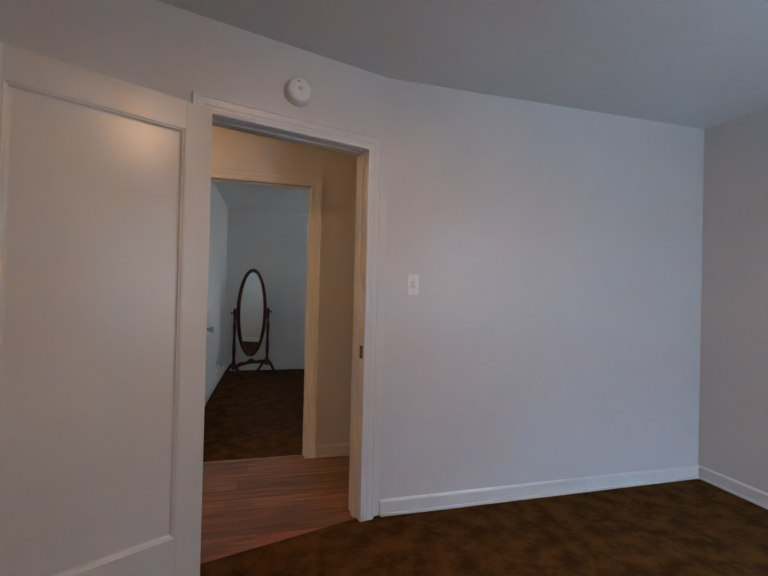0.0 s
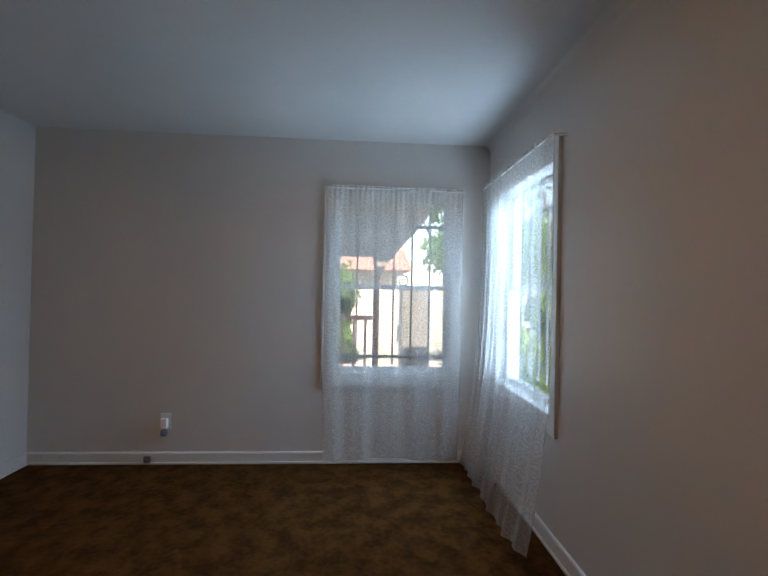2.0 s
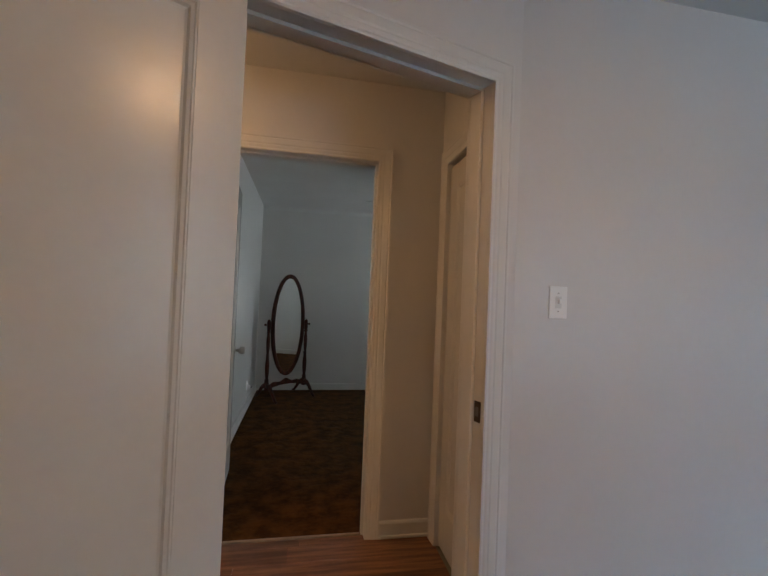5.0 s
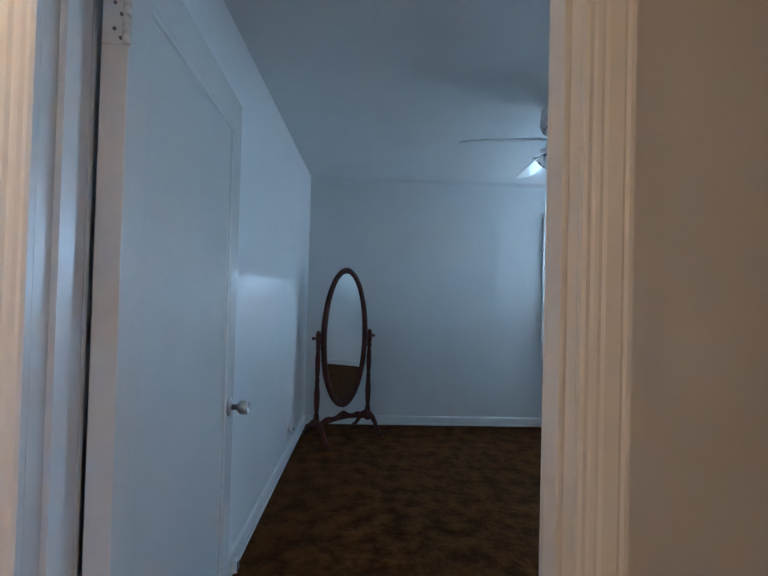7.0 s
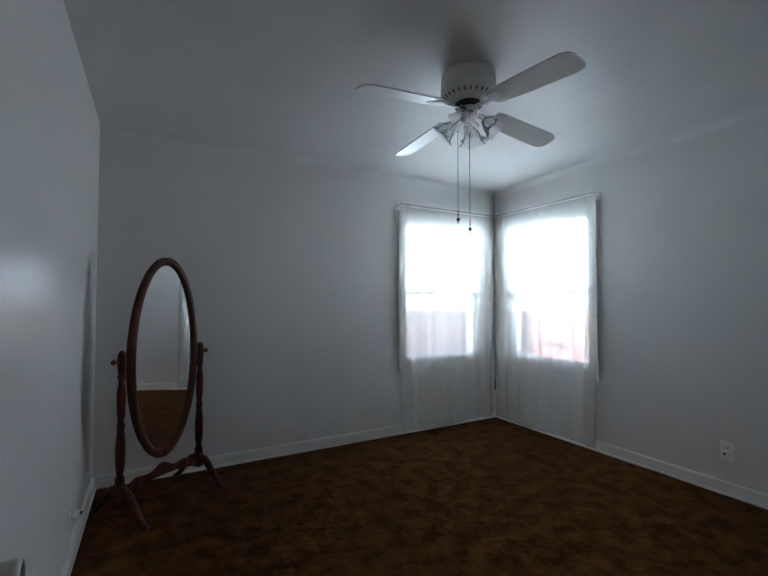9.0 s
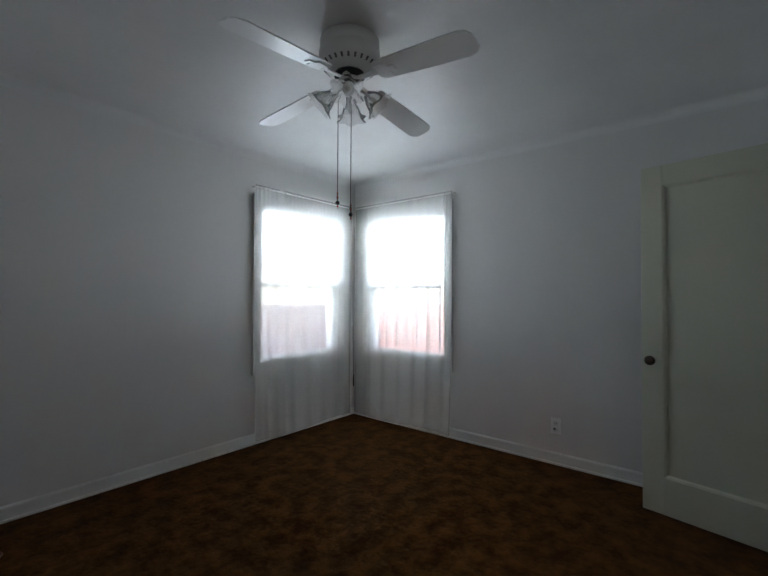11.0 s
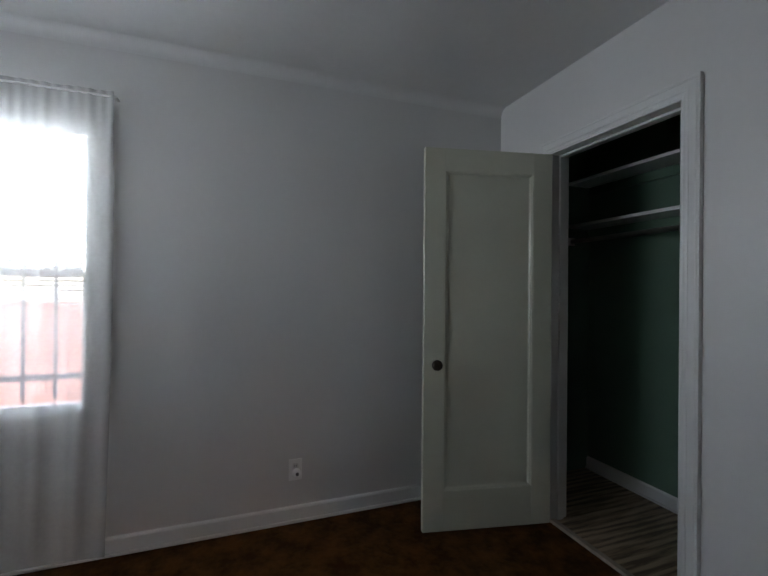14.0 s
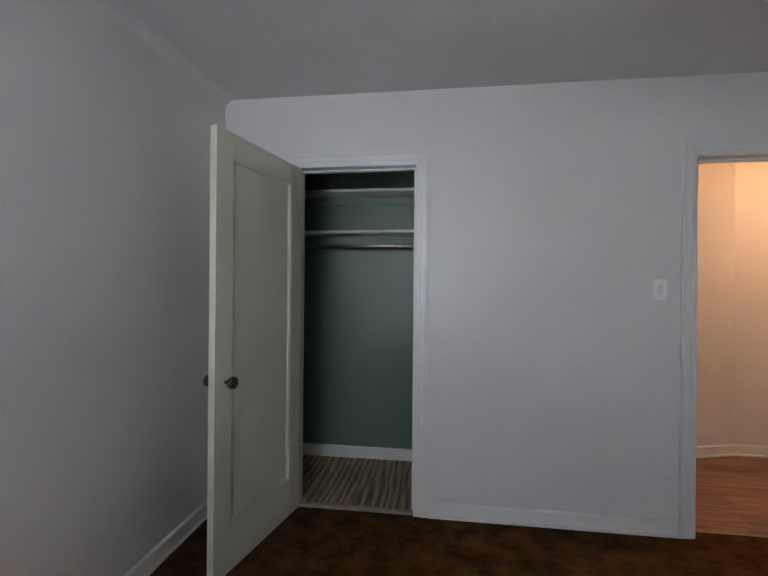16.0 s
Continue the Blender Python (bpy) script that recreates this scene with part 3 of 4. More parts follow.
def grille(m, x0, x1, y, label, paint=IRON, n=7, shift=0.0, zs=(0.82, 1.88)):
    """Iron security bars outside a window, with scrolls at mid height."""
    g = thing("window_bars", label, "window bars", "security bars on the windows", m)
    for z in zs:
        part("rail", boxed(x0, x1, y - 0.006, y + 0.006, z - 0.012, z + 0.012), paint, g)
    for i in range(n):
        x = x0 + (x1 - x0) * (i + 0.5) / n + shift
        part("bar", boxed(x - 0.0065, x + 0.0065, y + 0.007, y + 0.020, 0.71, 1.99), paint, g)
    for i in range(1, n - 1, 2):
        x = x0 + (x1 - x0) * (i + 1) / n + shift
        pts = [(x + (0.012 + 0.045 * k / 20) * math.cos(0.45 * k), y + 0.013, 1.40 + (0.012 + 0.045 * k / 20) * math.sin(0.45 * k)) for k in range(21)]
        part("scroll", tube(pts, 0.005, 5), paint, g)
    for x in (x0 + 0.004, x1 - 0.004):
        part("bracket", boxed(x - 0.012, x + 0.012, y - 0.06, y + 0.008, 0.80, 0.84), paint, g)
    return g


grille(M_E, -WA[1] + 0.01, -WA[0] - 0.01, 0.23, "black iron security bars outside porch window", IRON, 6, -0.052, (0.775, 1.85))
grille(M_S, -WB[1] + 0.01, -WB[0] - 0.01, 0.23, "grey iron security bars outside window", GREYP)
grille(M_N, WC[0] + 0.01, WC[1] - 0.01, 0.23, "grey painted iron security bars with scrolls", GREYP)
grille(M_E, -WD[1] + 0.01, -WD[0] - 0.01, 0.23, "grey painted iron security bars with scrolls", GREYP)


def blinds(m, x0, x1):
    """Lowered mini blinds with open slats, inside the jamb."""
    b = thing("window_blinds", "white mini blinds lowered with slats open", "blinds", "mini blinds on the windows", m)
    part("headrail", boxed(x0 + 0.02, x1 - 0.02, 0.028, 0.056, Z1 - 0.05, Z1 - 0.02, bevel=0.003), PLASTIC, b)
    part("bottom_rail", boxed(x0 + 0.022, x1 - 0.022, 0.032, 0.052, Z0 + 0.03, Z0 + 0.042, bevel=0.003), PLASTIC, b)
    bm = bmesh.new()
    rows = []
    for k in range(5):
        t = k / 4 - 0.5
        rows.append([bm.verts.new((x, 0.042 + 0.022 * t, 0.0025 * (1 - 4 * t * t) - 0.0080 * t)) for x in (x0 + 0.022, x1 - 0.022)])
    for a, c in zip(rows, rows[1:]):
        bm.faces.new((a[0], a[1], c[1], c[0]))
    me = mesh_of(bm, "slat", PLASTIC, True)
    z = Z0 + 0.062
    while z < Z1 - 0.06:
        s = new("slat", me)
        s.parent = b
        s.location = (0, 0, z)
        z += 0.0215
    for x in (x0 + 0.15, x1 - 0.15):
        part("cord", tube([(x, 0.042, Z0 + 0.04), (x, 0.042, Z1 - 0.04)], 0.0012, 5), PLASTIC, b)
    return b


blinds(M_N, WC[0], WC[1])
blinds(M_E, -WD[1], -WD[0])


def curtain(m, x0, x1, z_rod, z_hem, material, label, seed, flare=0.03, out=0.055, folds=9, depth=0.022):
    """A gathered panel on a thin rod: soft folds that deepen downward, with an uneven hem."""
    c = thing("curtain", label, "curtain", "curtains at the windows", m)
    rnd = random.Random(seed)
    ph = [rnd.uniform(0, 6.28) for _ in range(6)]
    nx, nz = 150, 44
    bm = bmesh.new()
    grid = []
    for j in range(nz + 1):
        v = j / nz
        row = []
        for i in range(nx + 1):
            u = i / nx
            pinch = 0.003 * math.sin(u * 170 + ph[5]) * max(0.0, 1 - v * 7)
            deep = depth * (0.35 + 0.9 * v)
            warp = u + 0.02 * math.sin(5 * u + ph[0]) + 0.006 * v * math.sin(9 * u + ph[4])
            f = math.sin(2 * math.pi * folds * warp + ph[1]) + 0.6 * math.sin(2 * math.pi * folds * 0.43 * warp + ph[2]) + 0.35 * math.sin(2 * math.pi * folds * 1.9 * warp + ph[3])
            f = math.copysign(abs(f) ** 0.9, f) * (0.55 + 0.45 * math.sin(4.3 * u + ph[3]) ** 2)
            hem = 0.012 * math.sin(7 * u + ph[2]) * v + 0.006 * f * v
            x = x0 + (x1 - x0) * u + 0.018 * (2 * u - 1) * v * math.sin(3.1 * v + ph[0]) + 0.006 * math.sin(2 * math.pi * folds * warp + ph[1] + 1.2) * v
            y = -(out + flare * v ** 3.5 + deep * f * 0.55 + pinch)
            row.append(bm.verts.new((x, min(y, -0.024), z_rod + 0.022 - (z_rod + 0.022 - z_hem) * v + hem)))
        grid.append(row)
    for j in range(nz):
        for i in range(nx):
            bm.faces.new((grid[j][i], grid[j][i + 1], grid[j + 1][i + 1], grid[j + 1][i]))
    part("panel", bm, material, c, "", True)
    part("rod", tube([(x0 - 0.008, -0.006, z_rod), (x0 - 0.006, -out + 0.004, z_rod), (x0 + 0.01, -out, z_rod), (x1 - 0.01, -out, z_rod), (x1 + 0.006, -out + 0.004, z_rod), (x1 + 0.008, -0.006, z_rod)], 0.006), TRIM, c, "thin painted curtain rod")
    return c


curtain(M_E, -0.325, 0.715, 2.085, 0.055, LACE, "white floral lace curtain, floor length", 1, 0.035, 0.055, 5, 0.036)
curtain(M_S, -2.94, -1.80, 2.105, 0.015, LACE, "white floral lace curtain, hem dragging on carpet", 2, 0.13, 0.075, 9, 0.03)
curtain(M_N, 1.745, 2.90, 2.165, 0.035, SHEER, "plain white sheer curtain, floor length", 3, 0.02, 0.05, 7, 0.016)
curtain(M_E, -6.81, -5.645, 2.165, 0.035, SHEER, "plain white sheer curtain, floor length", 4, 0.02, 0.05, 7, 0.016)

# ---- ceiling fan ----
fan = thing("ceiling_fan", "white four-blade ceiling fan with frosted tulip lights", "ceiling fan", m=pose(1.155, 5.162, 0))
part("canopy", lathe([(0.0005, H), (0.128, H), (0.140, H - 0.012), (0.142, H - 0.05), (0.136, H - 0.058), (0.144, H - 0.066), (0.144, H - 0.105), (0.136, H - 0.122), (0.110, H - 0.146), (0.072, H - 0.160), (0.0005, H - 0.161)], 40), FANW, fan, "", True)
for i in range(26):
    a = 2 * math.pi * i / 26
    bm = boxed(-0.010, 0.010, -0.0045, 0.0045, -0.0015, 0.0015)
    part("vent_slot", bm, ALMOND, fan, "", False, Matrix.Rotation(a, 4, "Z") @ Matrix.Translation((0.1245, 0, H - 0.1335)) @ Matrix.Rotation(radians(-42), 4, "Y"))
part("motor_hub", lathe([(0.0005, H - 0.160), (0.070, H - 0.1605), (0.072, H - 0.176), (0.060, H - 0.186), (0.0005, H - 0.187)], 28), IRON, fan, "dark motor hub", True)
part("switch_housing", lathe([(0.0005, 2.279), (0.052, 2.2785), (0.054, 2.26), (0.050, 2.215), (0.036, 2.20), (0.030, 2.185), (0.0005, 2.184)], 28), FANW, fan, "", True)


def blade_mesh():
    """A flat blade along +x with clipped, rounded tip."""
    bm = bmesh.new()
    pts = [(0.17, -0.052), (0.19, -0.058), (0.40, -0.066), (0.60, -0.070), (0.633, -0.058), (0.648, -0.035), (0.650, 0.035), (0.636, 0.056), (0.60, 0.070), (0.40, 0.066), (0.19, 0.058), (0.17, 0.052)]
    lo = [bm.verts.new((x, y, 0)) for x, y in pts]
    hi = [bm.verts.new((x, y, 0.006)) for x, y in pts]
    bm.faces.new(lo)
    bm.faces.new(hi)
    for i in range(len(pts)):
        j = (i + 1) % len(pts)
        bm.faces.new((lo[i], lo[j], hi[j], hi[i]))
    return bm


for k in range(4):
    turn = Matrix.Rotation(radians(1.5 + 90 * k), 4, "Z")
    tilt = turn @ Matrix.Translation((0, 0, 2.278)) @ Matrix.Rotation(radians(5.0), 4, "Y") @ Matrix.Rotation(radians(-12), 4, "X")
    b = part("blade", blade_mesh(), FANW, fan, "", False, tilt)
    bm = bmesh.new()
    box(bm, 0.06, 0.175, -0.014, 0.014, -0.006, 0.0, bevel=0.002)
    box(bm, 0.165, 0.235, -0.040, 0.040, -0.005, -0.0005, bevel=0.002)
    box(bm, 0.235, 0.265, -0.016, 0.016, -0.005, -0.0005, bevel=0.002)
    part("blade_iron", bm, FANW, b)
for k in range(4):
    turn = Matrix.Rotation(radians(40 + 90 * k), 4, "Z")
    part("light_arm", tube([(0.03, 0, 2.225), (0.062, 0, 2.222), (0.085, 0, 2.205)], 0.009), FANW, fan, "", True, turn)
    sm = turn @ Matrix.Translation((0.082, 0, 2.208)) @ Matrix.Rotation(radians(180 - 48), 4, "Y")
    sh = part("shade", lathe([(0.022, 0.0), (0.028, 0.014), (0.040, 0.034), (0.047, 0.058), (0.050, 0.078), (0.058, 0.094), (0.074, 0.108)], 36, 0.17, 6), SHADE, fan, "frosted ruffled glass tulip shade", True, sm @ Matrix.Diagonal((0.96, 0.96, 0.78, 1)))
    part("bulb", lathe([(0.0005, 0.012), (0.012, 0.014), (0.013, 0.03), (0.021, 0.05), (0.022, 0.062), (0.014, 0.076), (0.0005, 0.08)], 16), BULBG, sh, "unlit bulb", True)
for px, py, zb in ((-0.053, 0.022, 1.665), (-0.007, -0.018, 1.612)):
    ch = part("pull_chain", tube([(px, py, 2.19), (px, py, zb + 0.0695)], 0.0017, 6), BRONZE, fan, "thin dark pull chain")
    for j, (dz, r, mt) in enumerate(((0.066, 0.005, BEAD_R), (0.057, 0.004, BRONZE), (0.047, 0.006, BEAD_R), (0.037, 0.004, BRONZE), (0.022, 0.0105, BEAD_B), (0.006, 0.005, BEAD_R), (-0.002, 0.003, BRONZE))):
        part("bead", lathe([(0.0004, -r), (r * 0.7, -r * 0.7), (r, 0), (r * 0.7, r * 0.7), (0.0004, r)], 12), mt, ch, "", True, Matrix.Translation((px, py, zb + dz)))

# ---- cheval mirror ----
mir = thing("cheval_mirror", "dark cherry wood oval cheval mirror on turned stand", "mirror", m=pose(-0.218, 6.481, 0, 0, 0, 36.7))
HALF = 0.276


def oval(a, b, n=64):
    return [(a * math.cos(2 * math.pi * i / n), b * math.sin(2 * math.pi * i / n)) for i in range(n)]


def oval_ring(a, b, w, profile):
    """A moulded oval frame in the local xz plane."""
    bm = bmesh.new()
    n = 64
    rows = []
    for i in range(n):
        t = 2 * math.pi * i / n
        rows.append([bm.verts.new(((a - w * d) * math.cos(t), y, (b - w * d) * math.sin(t))) for d, y in profile])
    for i in range(n):
        p, q = rows[i], rows[(i + 1) % n]
        for k in range(len(profile)):
            k2 = (k + 1) % len(profile)
            bm.faces.new((p[k], p[k2], q[k2], q[k]))
    return bm


swing = Matrix.Translation((0, 0, 0.902)) @ Matrix.Rotation(radians(0.55), 4, "X") @ Matrix.Rotation(radians(-1.2), 4, "Z")
fr = part("mirror_frame", oval_ring(0.243, 0.633, 0.052, [(0, 0.012), (0, -0.008), (0.25, -0.016), (0.7, -0.016), (1.0, -0.004), (1.0, 0.012)]), WOOD, mir, "", True, swing)
bm = bmesh.new()
bm.faces.new([bm.verts.new((x, 0.0, z)) for x, z in oval(0.1935, 0.5835)])
r = bmesh.ops.extrude_face_region(bm, geom=bm.faces[:])
bmesh.ops.translate(bm, verts=[v for v in r["geom"] if isinstance(v, bmesh.types.BMVert)], vec=(0, 0.004, 0))
part("mirror_glass", bm, MIRROR, fr, "clear silvered glass")
for sx in (-1, 1):
    x = sx * HALF
    part("post", lathe([(0.0005, 0.20), (0.0213, 0.2005), (0.0263, 0.24), (0.0163, 0.26), (0.0238, 0.31), (0.0263, 0.42), (0.0175, 0.52), (0.0225, 0.54), (0.0150, 0.56), (0.0213, 0.62), (0.0238, 0.72), (0.0150, 0.80), (0.0225, 0.815), (0.0213, 0.83), (0.0005, 0.831)], 18), WOOD, mir, "", True, Matrix.Translation((x, 0, 0)))
    p = part("finial", lathe([(0.0005, 0.83), (0.018, 0.8305), (0.022, 0.86), (0.025, 0.91), (0.022, 0.945), (0.014, 0.965), (0.0005, 0.972)], 18), WOOD, mir, "", True, Matrix.Translation((x, 0, 0)))
    part("pivot_knob", lathe([(0.006, 0), (0.007, 0.018), (0.014, 0.024), (0.016, 0.034), (0.010, 0.042), (0.0005, 0.044)], 14), WOOD, p, "", True, Matrix.Translation((sx * 0.018, 0, 0.907)) @ Matrix.Rotation(radians(90 * sx), 4, "Y"))
    part("pivot", tube([(x - sx * 0.02, 0, 0.908), (x - sx * 0.044, 0, 0.908)], 0.006), BRONZE, mir)
    part("foot_block", boxed(x - 0.020, x + 0.020, -0.022, 0.022, 0.115, 0.215, bevel=0.005), WOOD, mir)
    for sy in (-1, 1):
        pts = [(x, sy * (0.012 + 0.188 * t), 0.175 - 0.150 * t ** 1.0 + 0.055 * math.sin(math.pi * t) * (1 if t < 0.55 else 1) * (1 - t)) for t in [k / 9 for k in range(10)]]
        pts.append((x, sy * 0.231, 0.013))
        part("leg", tube(pts, 0.027, 10, 0.55), WOOD, mir, "", True)
bm = bmesh.new()
n = 20
top, bot = [], []
for i in range(n + 1):
    u = i / n * 2 - 1
    zt = 0.178 + 0.05 * (1 - abs(u)) + 0.012 * math.cos(3 * math.pi * u)
    zb2 = 0.128 + 0.035 * (1 - u * u)
    top.append((u * (HALF - 0.019), zt))
    bot.append((u * (HALF - 0.019), zb2))
rows = [[bm.verts.new((x, y, z)) for x, z in line] for y, line in ((-0.009, bot), (-0.009, top), (0.009, top), (0.009, bot))]
for a, b in ((0, 1), (1, 2), (2, 3), (3, 0)):
    for i in range(n):
        bm.faces.new((rows[a][i], rows[a][i + 1], rows[b][i + 1], rows[b][i]))
part("stretcher", bm, WOOD, mir)

# ---- closet ----
for z in (2.025, 1.725):
    sh = thing("closet_shelf", "grey-white painted wooden closet shelf", "shelf", "closet shelves")
    part("board", boxed(1.205, 2.985, 2.703, 2.91, z - 0.010, z + 0.010, bevel=0.002), TRIM, sh)
    part("cleat", boxed(1.205, 2.985, 2.703, 2.719, z - 0.07, z - 0.0105, bevel=0.002), GREEN, sh, "green painted wall cleat")
rod = thing("closet_rod", "bare metal closet hanging rod", "closet rod")
part("rod", tube([(1.21, 2.87, 1.622), (2.98, 2.87, 1.622)], 0.015, 14), METAL, rod, "", True)
for x in (1.2015, 2.9815):
    part("socket", boxed(x, x + 0.007, 2.842, 2.898, 1.595, 1.65, bevel=0.002), TRIM, rod)

# ---- small fittings ----


def switch(m, x, z, label):
    s = thing("light_switch", label, "light switch", "light switches", m @ Matrix.Translation((x, 0, z)))
    part("plate", boxed(-0.035, 0.035, -0.006, -0.0003, -0.057, 0.057, bevel=0.002), PLASTIC, s)
    part("collar", boxed(-0.012, 0.012, -0.0075, -0.0062, -0.021, 0.021), TRIM, s)
    part("toggle", boxed(-0.005, 0.005, -0.020, -0.0078, -0.004, 0.012, bevel=0.0015), PLASTIC, s)
    for dz in (-0.032, 0.032):
        part("screw", lathe([(0.0004, 0), (0.003, 0.0002), (0.0025, 0.0014), (0.0004, 0.0016)], 10), METAL, s, "", True, Matrix.Translation((0, -0.006, dz)) @ Matrix.Rotation(radians(90), 4, "X"))
    return s


switch(at_wall(KX, KY, 0), 0.842 - KX, 1.30, "white toggle light switch on the wall")
switch(h_m, -0.505, 1.32, "white toggle light switch beside the doorway")


def outlet(m, x, z, label, plug=""):
    o = thing("wall_outlet", label, "outlet", "wall outlets", m @ Matrix.Translation((x, 0, z)))
    part("plate", boxed(-0.036, 0.036, -0.006, -0.0003, -0.058, 0.058, bevel=0.002), PLASTIC, o)
    for dz in (-0.021, 0.021):
        f = part("receptacle", boxed(-0.016, 0.016, -0.0078, -0.0062, dz - 0.014, dz + 0.014, bevel=0.0006), TRIM, o)
        for dx in (-0.006, 0.006):
            part("slot", boxed(dx - 0.0012, dx + 0.0012, -0.0083, -0.0079, dz - 0.005, dz + 0.005), ALMOND, f)
    if plug:
        a = thing("plug_in_night_light" if plug == "small" else "air_freshener", "small white plug-in unit on the outlet" if plug == "small" else "white plug-in air freshener with blue-grey bottle", "plug-in", m=m @ Matrix.Translation((x, 0, z)))
        if plug == "small":
            part("body", lathe([(0.0005, 0), (0.022, 0.0003), (0.023, 0.02), (0.018, 0.032), (0.0005, 0.035)], 20), PLASTIC, a, "", True, Matrix.Translation((0.004, -0.0084, -0.014)) @ Matrix.Rotation(radians(90), 4, "X"))
            part("cap", lathe([(0.0005, 0), (0.009, 0.0003), (0.008, 0.008), (0.0005, 0.009)], 14), ALMOND, a, "grey sensor cap", True, Matrix.Translation((0.004, -0.0436, -0.010)) @ Matrix.Rotation(radians(90), 4, "X"))
        else:
            part("body", boxed(-0.024, 0.024, -0.050, -0.0085, -0.045, 0.028, bevel=0.008), PLASTIC, a)
            part("indicator", boxed(-0.005, 0.005, -0.0525, -0.0503, -0.036, -0.032), glow("red_indicator", (1.0, 0.05, 0.02), 0.7), a, "small glowing red indicator")
            part("bottle", lathe([(0.0005, -0.10), (0.019, -0.0995), (0.023, -0.09), (0.022, -0.06), (0.012, -0.048), (0.0005, -0.047)], 18), mat("blue_bottle", (0.16, 0.20, 0.30), 0.15, vary=0.1, bump=0.0), a, "blue-grey liquid bottle", True, Matrix.Translation((0, -0.031, 0)))
    return o


outlet(M_E, -1.48, 0.315, "white outlet low on the wall with air freshener", "bottle")
outlet(M_E, -4.785, 0.285, "white outlet low on the wall with plug-in", "small")
outlet(at_wall(-0.625, 0, 90), 5.98, 0.24, "white outlet low on the west wall", "small")
jack = thing("phone_jack", "small brown cable jack on the baseboard", "phone jack", m=M_E @ Matrix.Translation((-1.59, -0.0265, 0.045)))
part("box", boxed(-0.022, 0.022, -0.022, 0.0, -0.022, 0.022, bevel=0.003), mat("tan_plastic", (0.22, 0.16, 0.11), 0.5, vary=0.15), jack)
part("plug", boxed(-0.008, 0.008, -0.034, -0.0225, -0.008, 0.006), ALMOND, jack)
stop = thing("door_stop", "small white block door stop on the baseboard", "door stop", m=at_wall(-0.625, 4.62, 90) @ Matrix.Translation((0, -0.0265, 0.05)))
part("block", boxed(-0.016, 0.016, -0.022, 0.0, -0.028, 0.028, bevel=0.004), PLASTIC, stop)
part("pad", boxed(-0.012, 0.012, -0.026, -0.0225, -0.018, 0.018), ALMOND, stop, "dark rubber pad")

smoke = thing("smoke_detector", "round white smoke detector above the doorway", "smoke detector", m=a_m @ Matrix.Translation((-0.537, 0, 2.240)) @ Matrix.Rotation(radians(90), 4, "X") @ Matrix.Diagonal((1, 1, 1.35, 1)))
part("base", lathe([(0.0005, 0), (0.066, 0.0003), (0.067, 0.008), (0.064, 0.012), (0.0005, 0.0122)], 36), PLASTIC, smoke, "", True)
part("cover", lathe([(0.0005, 0.0125), (0.060, 0.0127), (0.060, 0.026), (0.052, 0.034), (0.03, 0.0365), (0.0005, 0.037)], 36), PLASTIC, smoke, "", True)
part("test_button", lathe([(0.0005, 0.037), (0.010, 0.0372), (0.009, 0.040), (0.0005, 0.0405)], 16), TRIM, smoke, "", True, Matrix.Translation((0.0, 0.006, 0)))
part("indicator", boxed(-0.016, -0.004, 0.034, 0.038, 0.0352, 0.037), ALMOND, smoke, "dark sounder slot", False)

# ceiling lamps
for x, y, label in ((0.68, 0.74, "lit round frosted ceiling lamp with white rim"), (-1.1, 2.85, "lit round frosted hall ceiling lamp")):
    c = thing("ceiling_lamp", label, "ceiling lamp", m=pose(x, y, 0))
    part("base", lathe([(0.0005, H), (0.145, H - 0.0003), (0.148, H - 0.02), (0.140, H - 0.026), (0.0005, H - 0.0262)], 32), FANW, c, "", True)
    part("glass", lathe([(0.0005, H - 0.0265), (0.130, H - 0.027), (0.126, H - 0.05), (0.10, H - 0.072), (0.06, H - 0.084), (0.0005, H - 0.088)], 32), LIT, c, "glowing frosted glass", True)

# blind wand and cord in the window corner
cord = thing("blind_cord", "dark blind cord hanging in the corner", "cord", m=pose(2.955, 6.835, 0))
part("cord", tube([(0, 0, 1.98), (0.003, 0, 1.2), (-0.002, 0, 0.42)], 0.002, 6), IRON, cord)
part("tassel", lathe([(0.0005, 0.30), (0.006, 0.3005), (0.008, 0.34), (0.005, 0.42), (0.0005, 0.421)], 10), IRON, cord, "dark tassel", True)

# ---- outside ----
bm = bmesh.new()
bmesh.ops.create_grid(bm, x_segments=40, y_segments=40, size=400)
for v in bm.verts:
    d = math.hypot(v.co.x, v.co.y)
    v.co.z = -0.45 + (0.02 * math.sin(v.co.x * 0.8) if d < 60 else 0.0)
tagged(part("ground", bm, GROUND), "dry garden soil and patchy grass", "ground", kind="structure")
tagged(part("pavement", boxed(3.25, 8.5, -1.6, 3.0, -0.45, -0.12, bevel=0.02), PAVE), "pinkish concrete porch slab", "pavement", kind="structure")
# roof over the house, with its eaves
tagged(part("roof", boxed(-3.9, 3.55, -1.5, 7.45, H + 0.21, H + 0.40, bevel=0.01), TILE), "clay tile roof slab over the rooms", "roof", kind="structure")

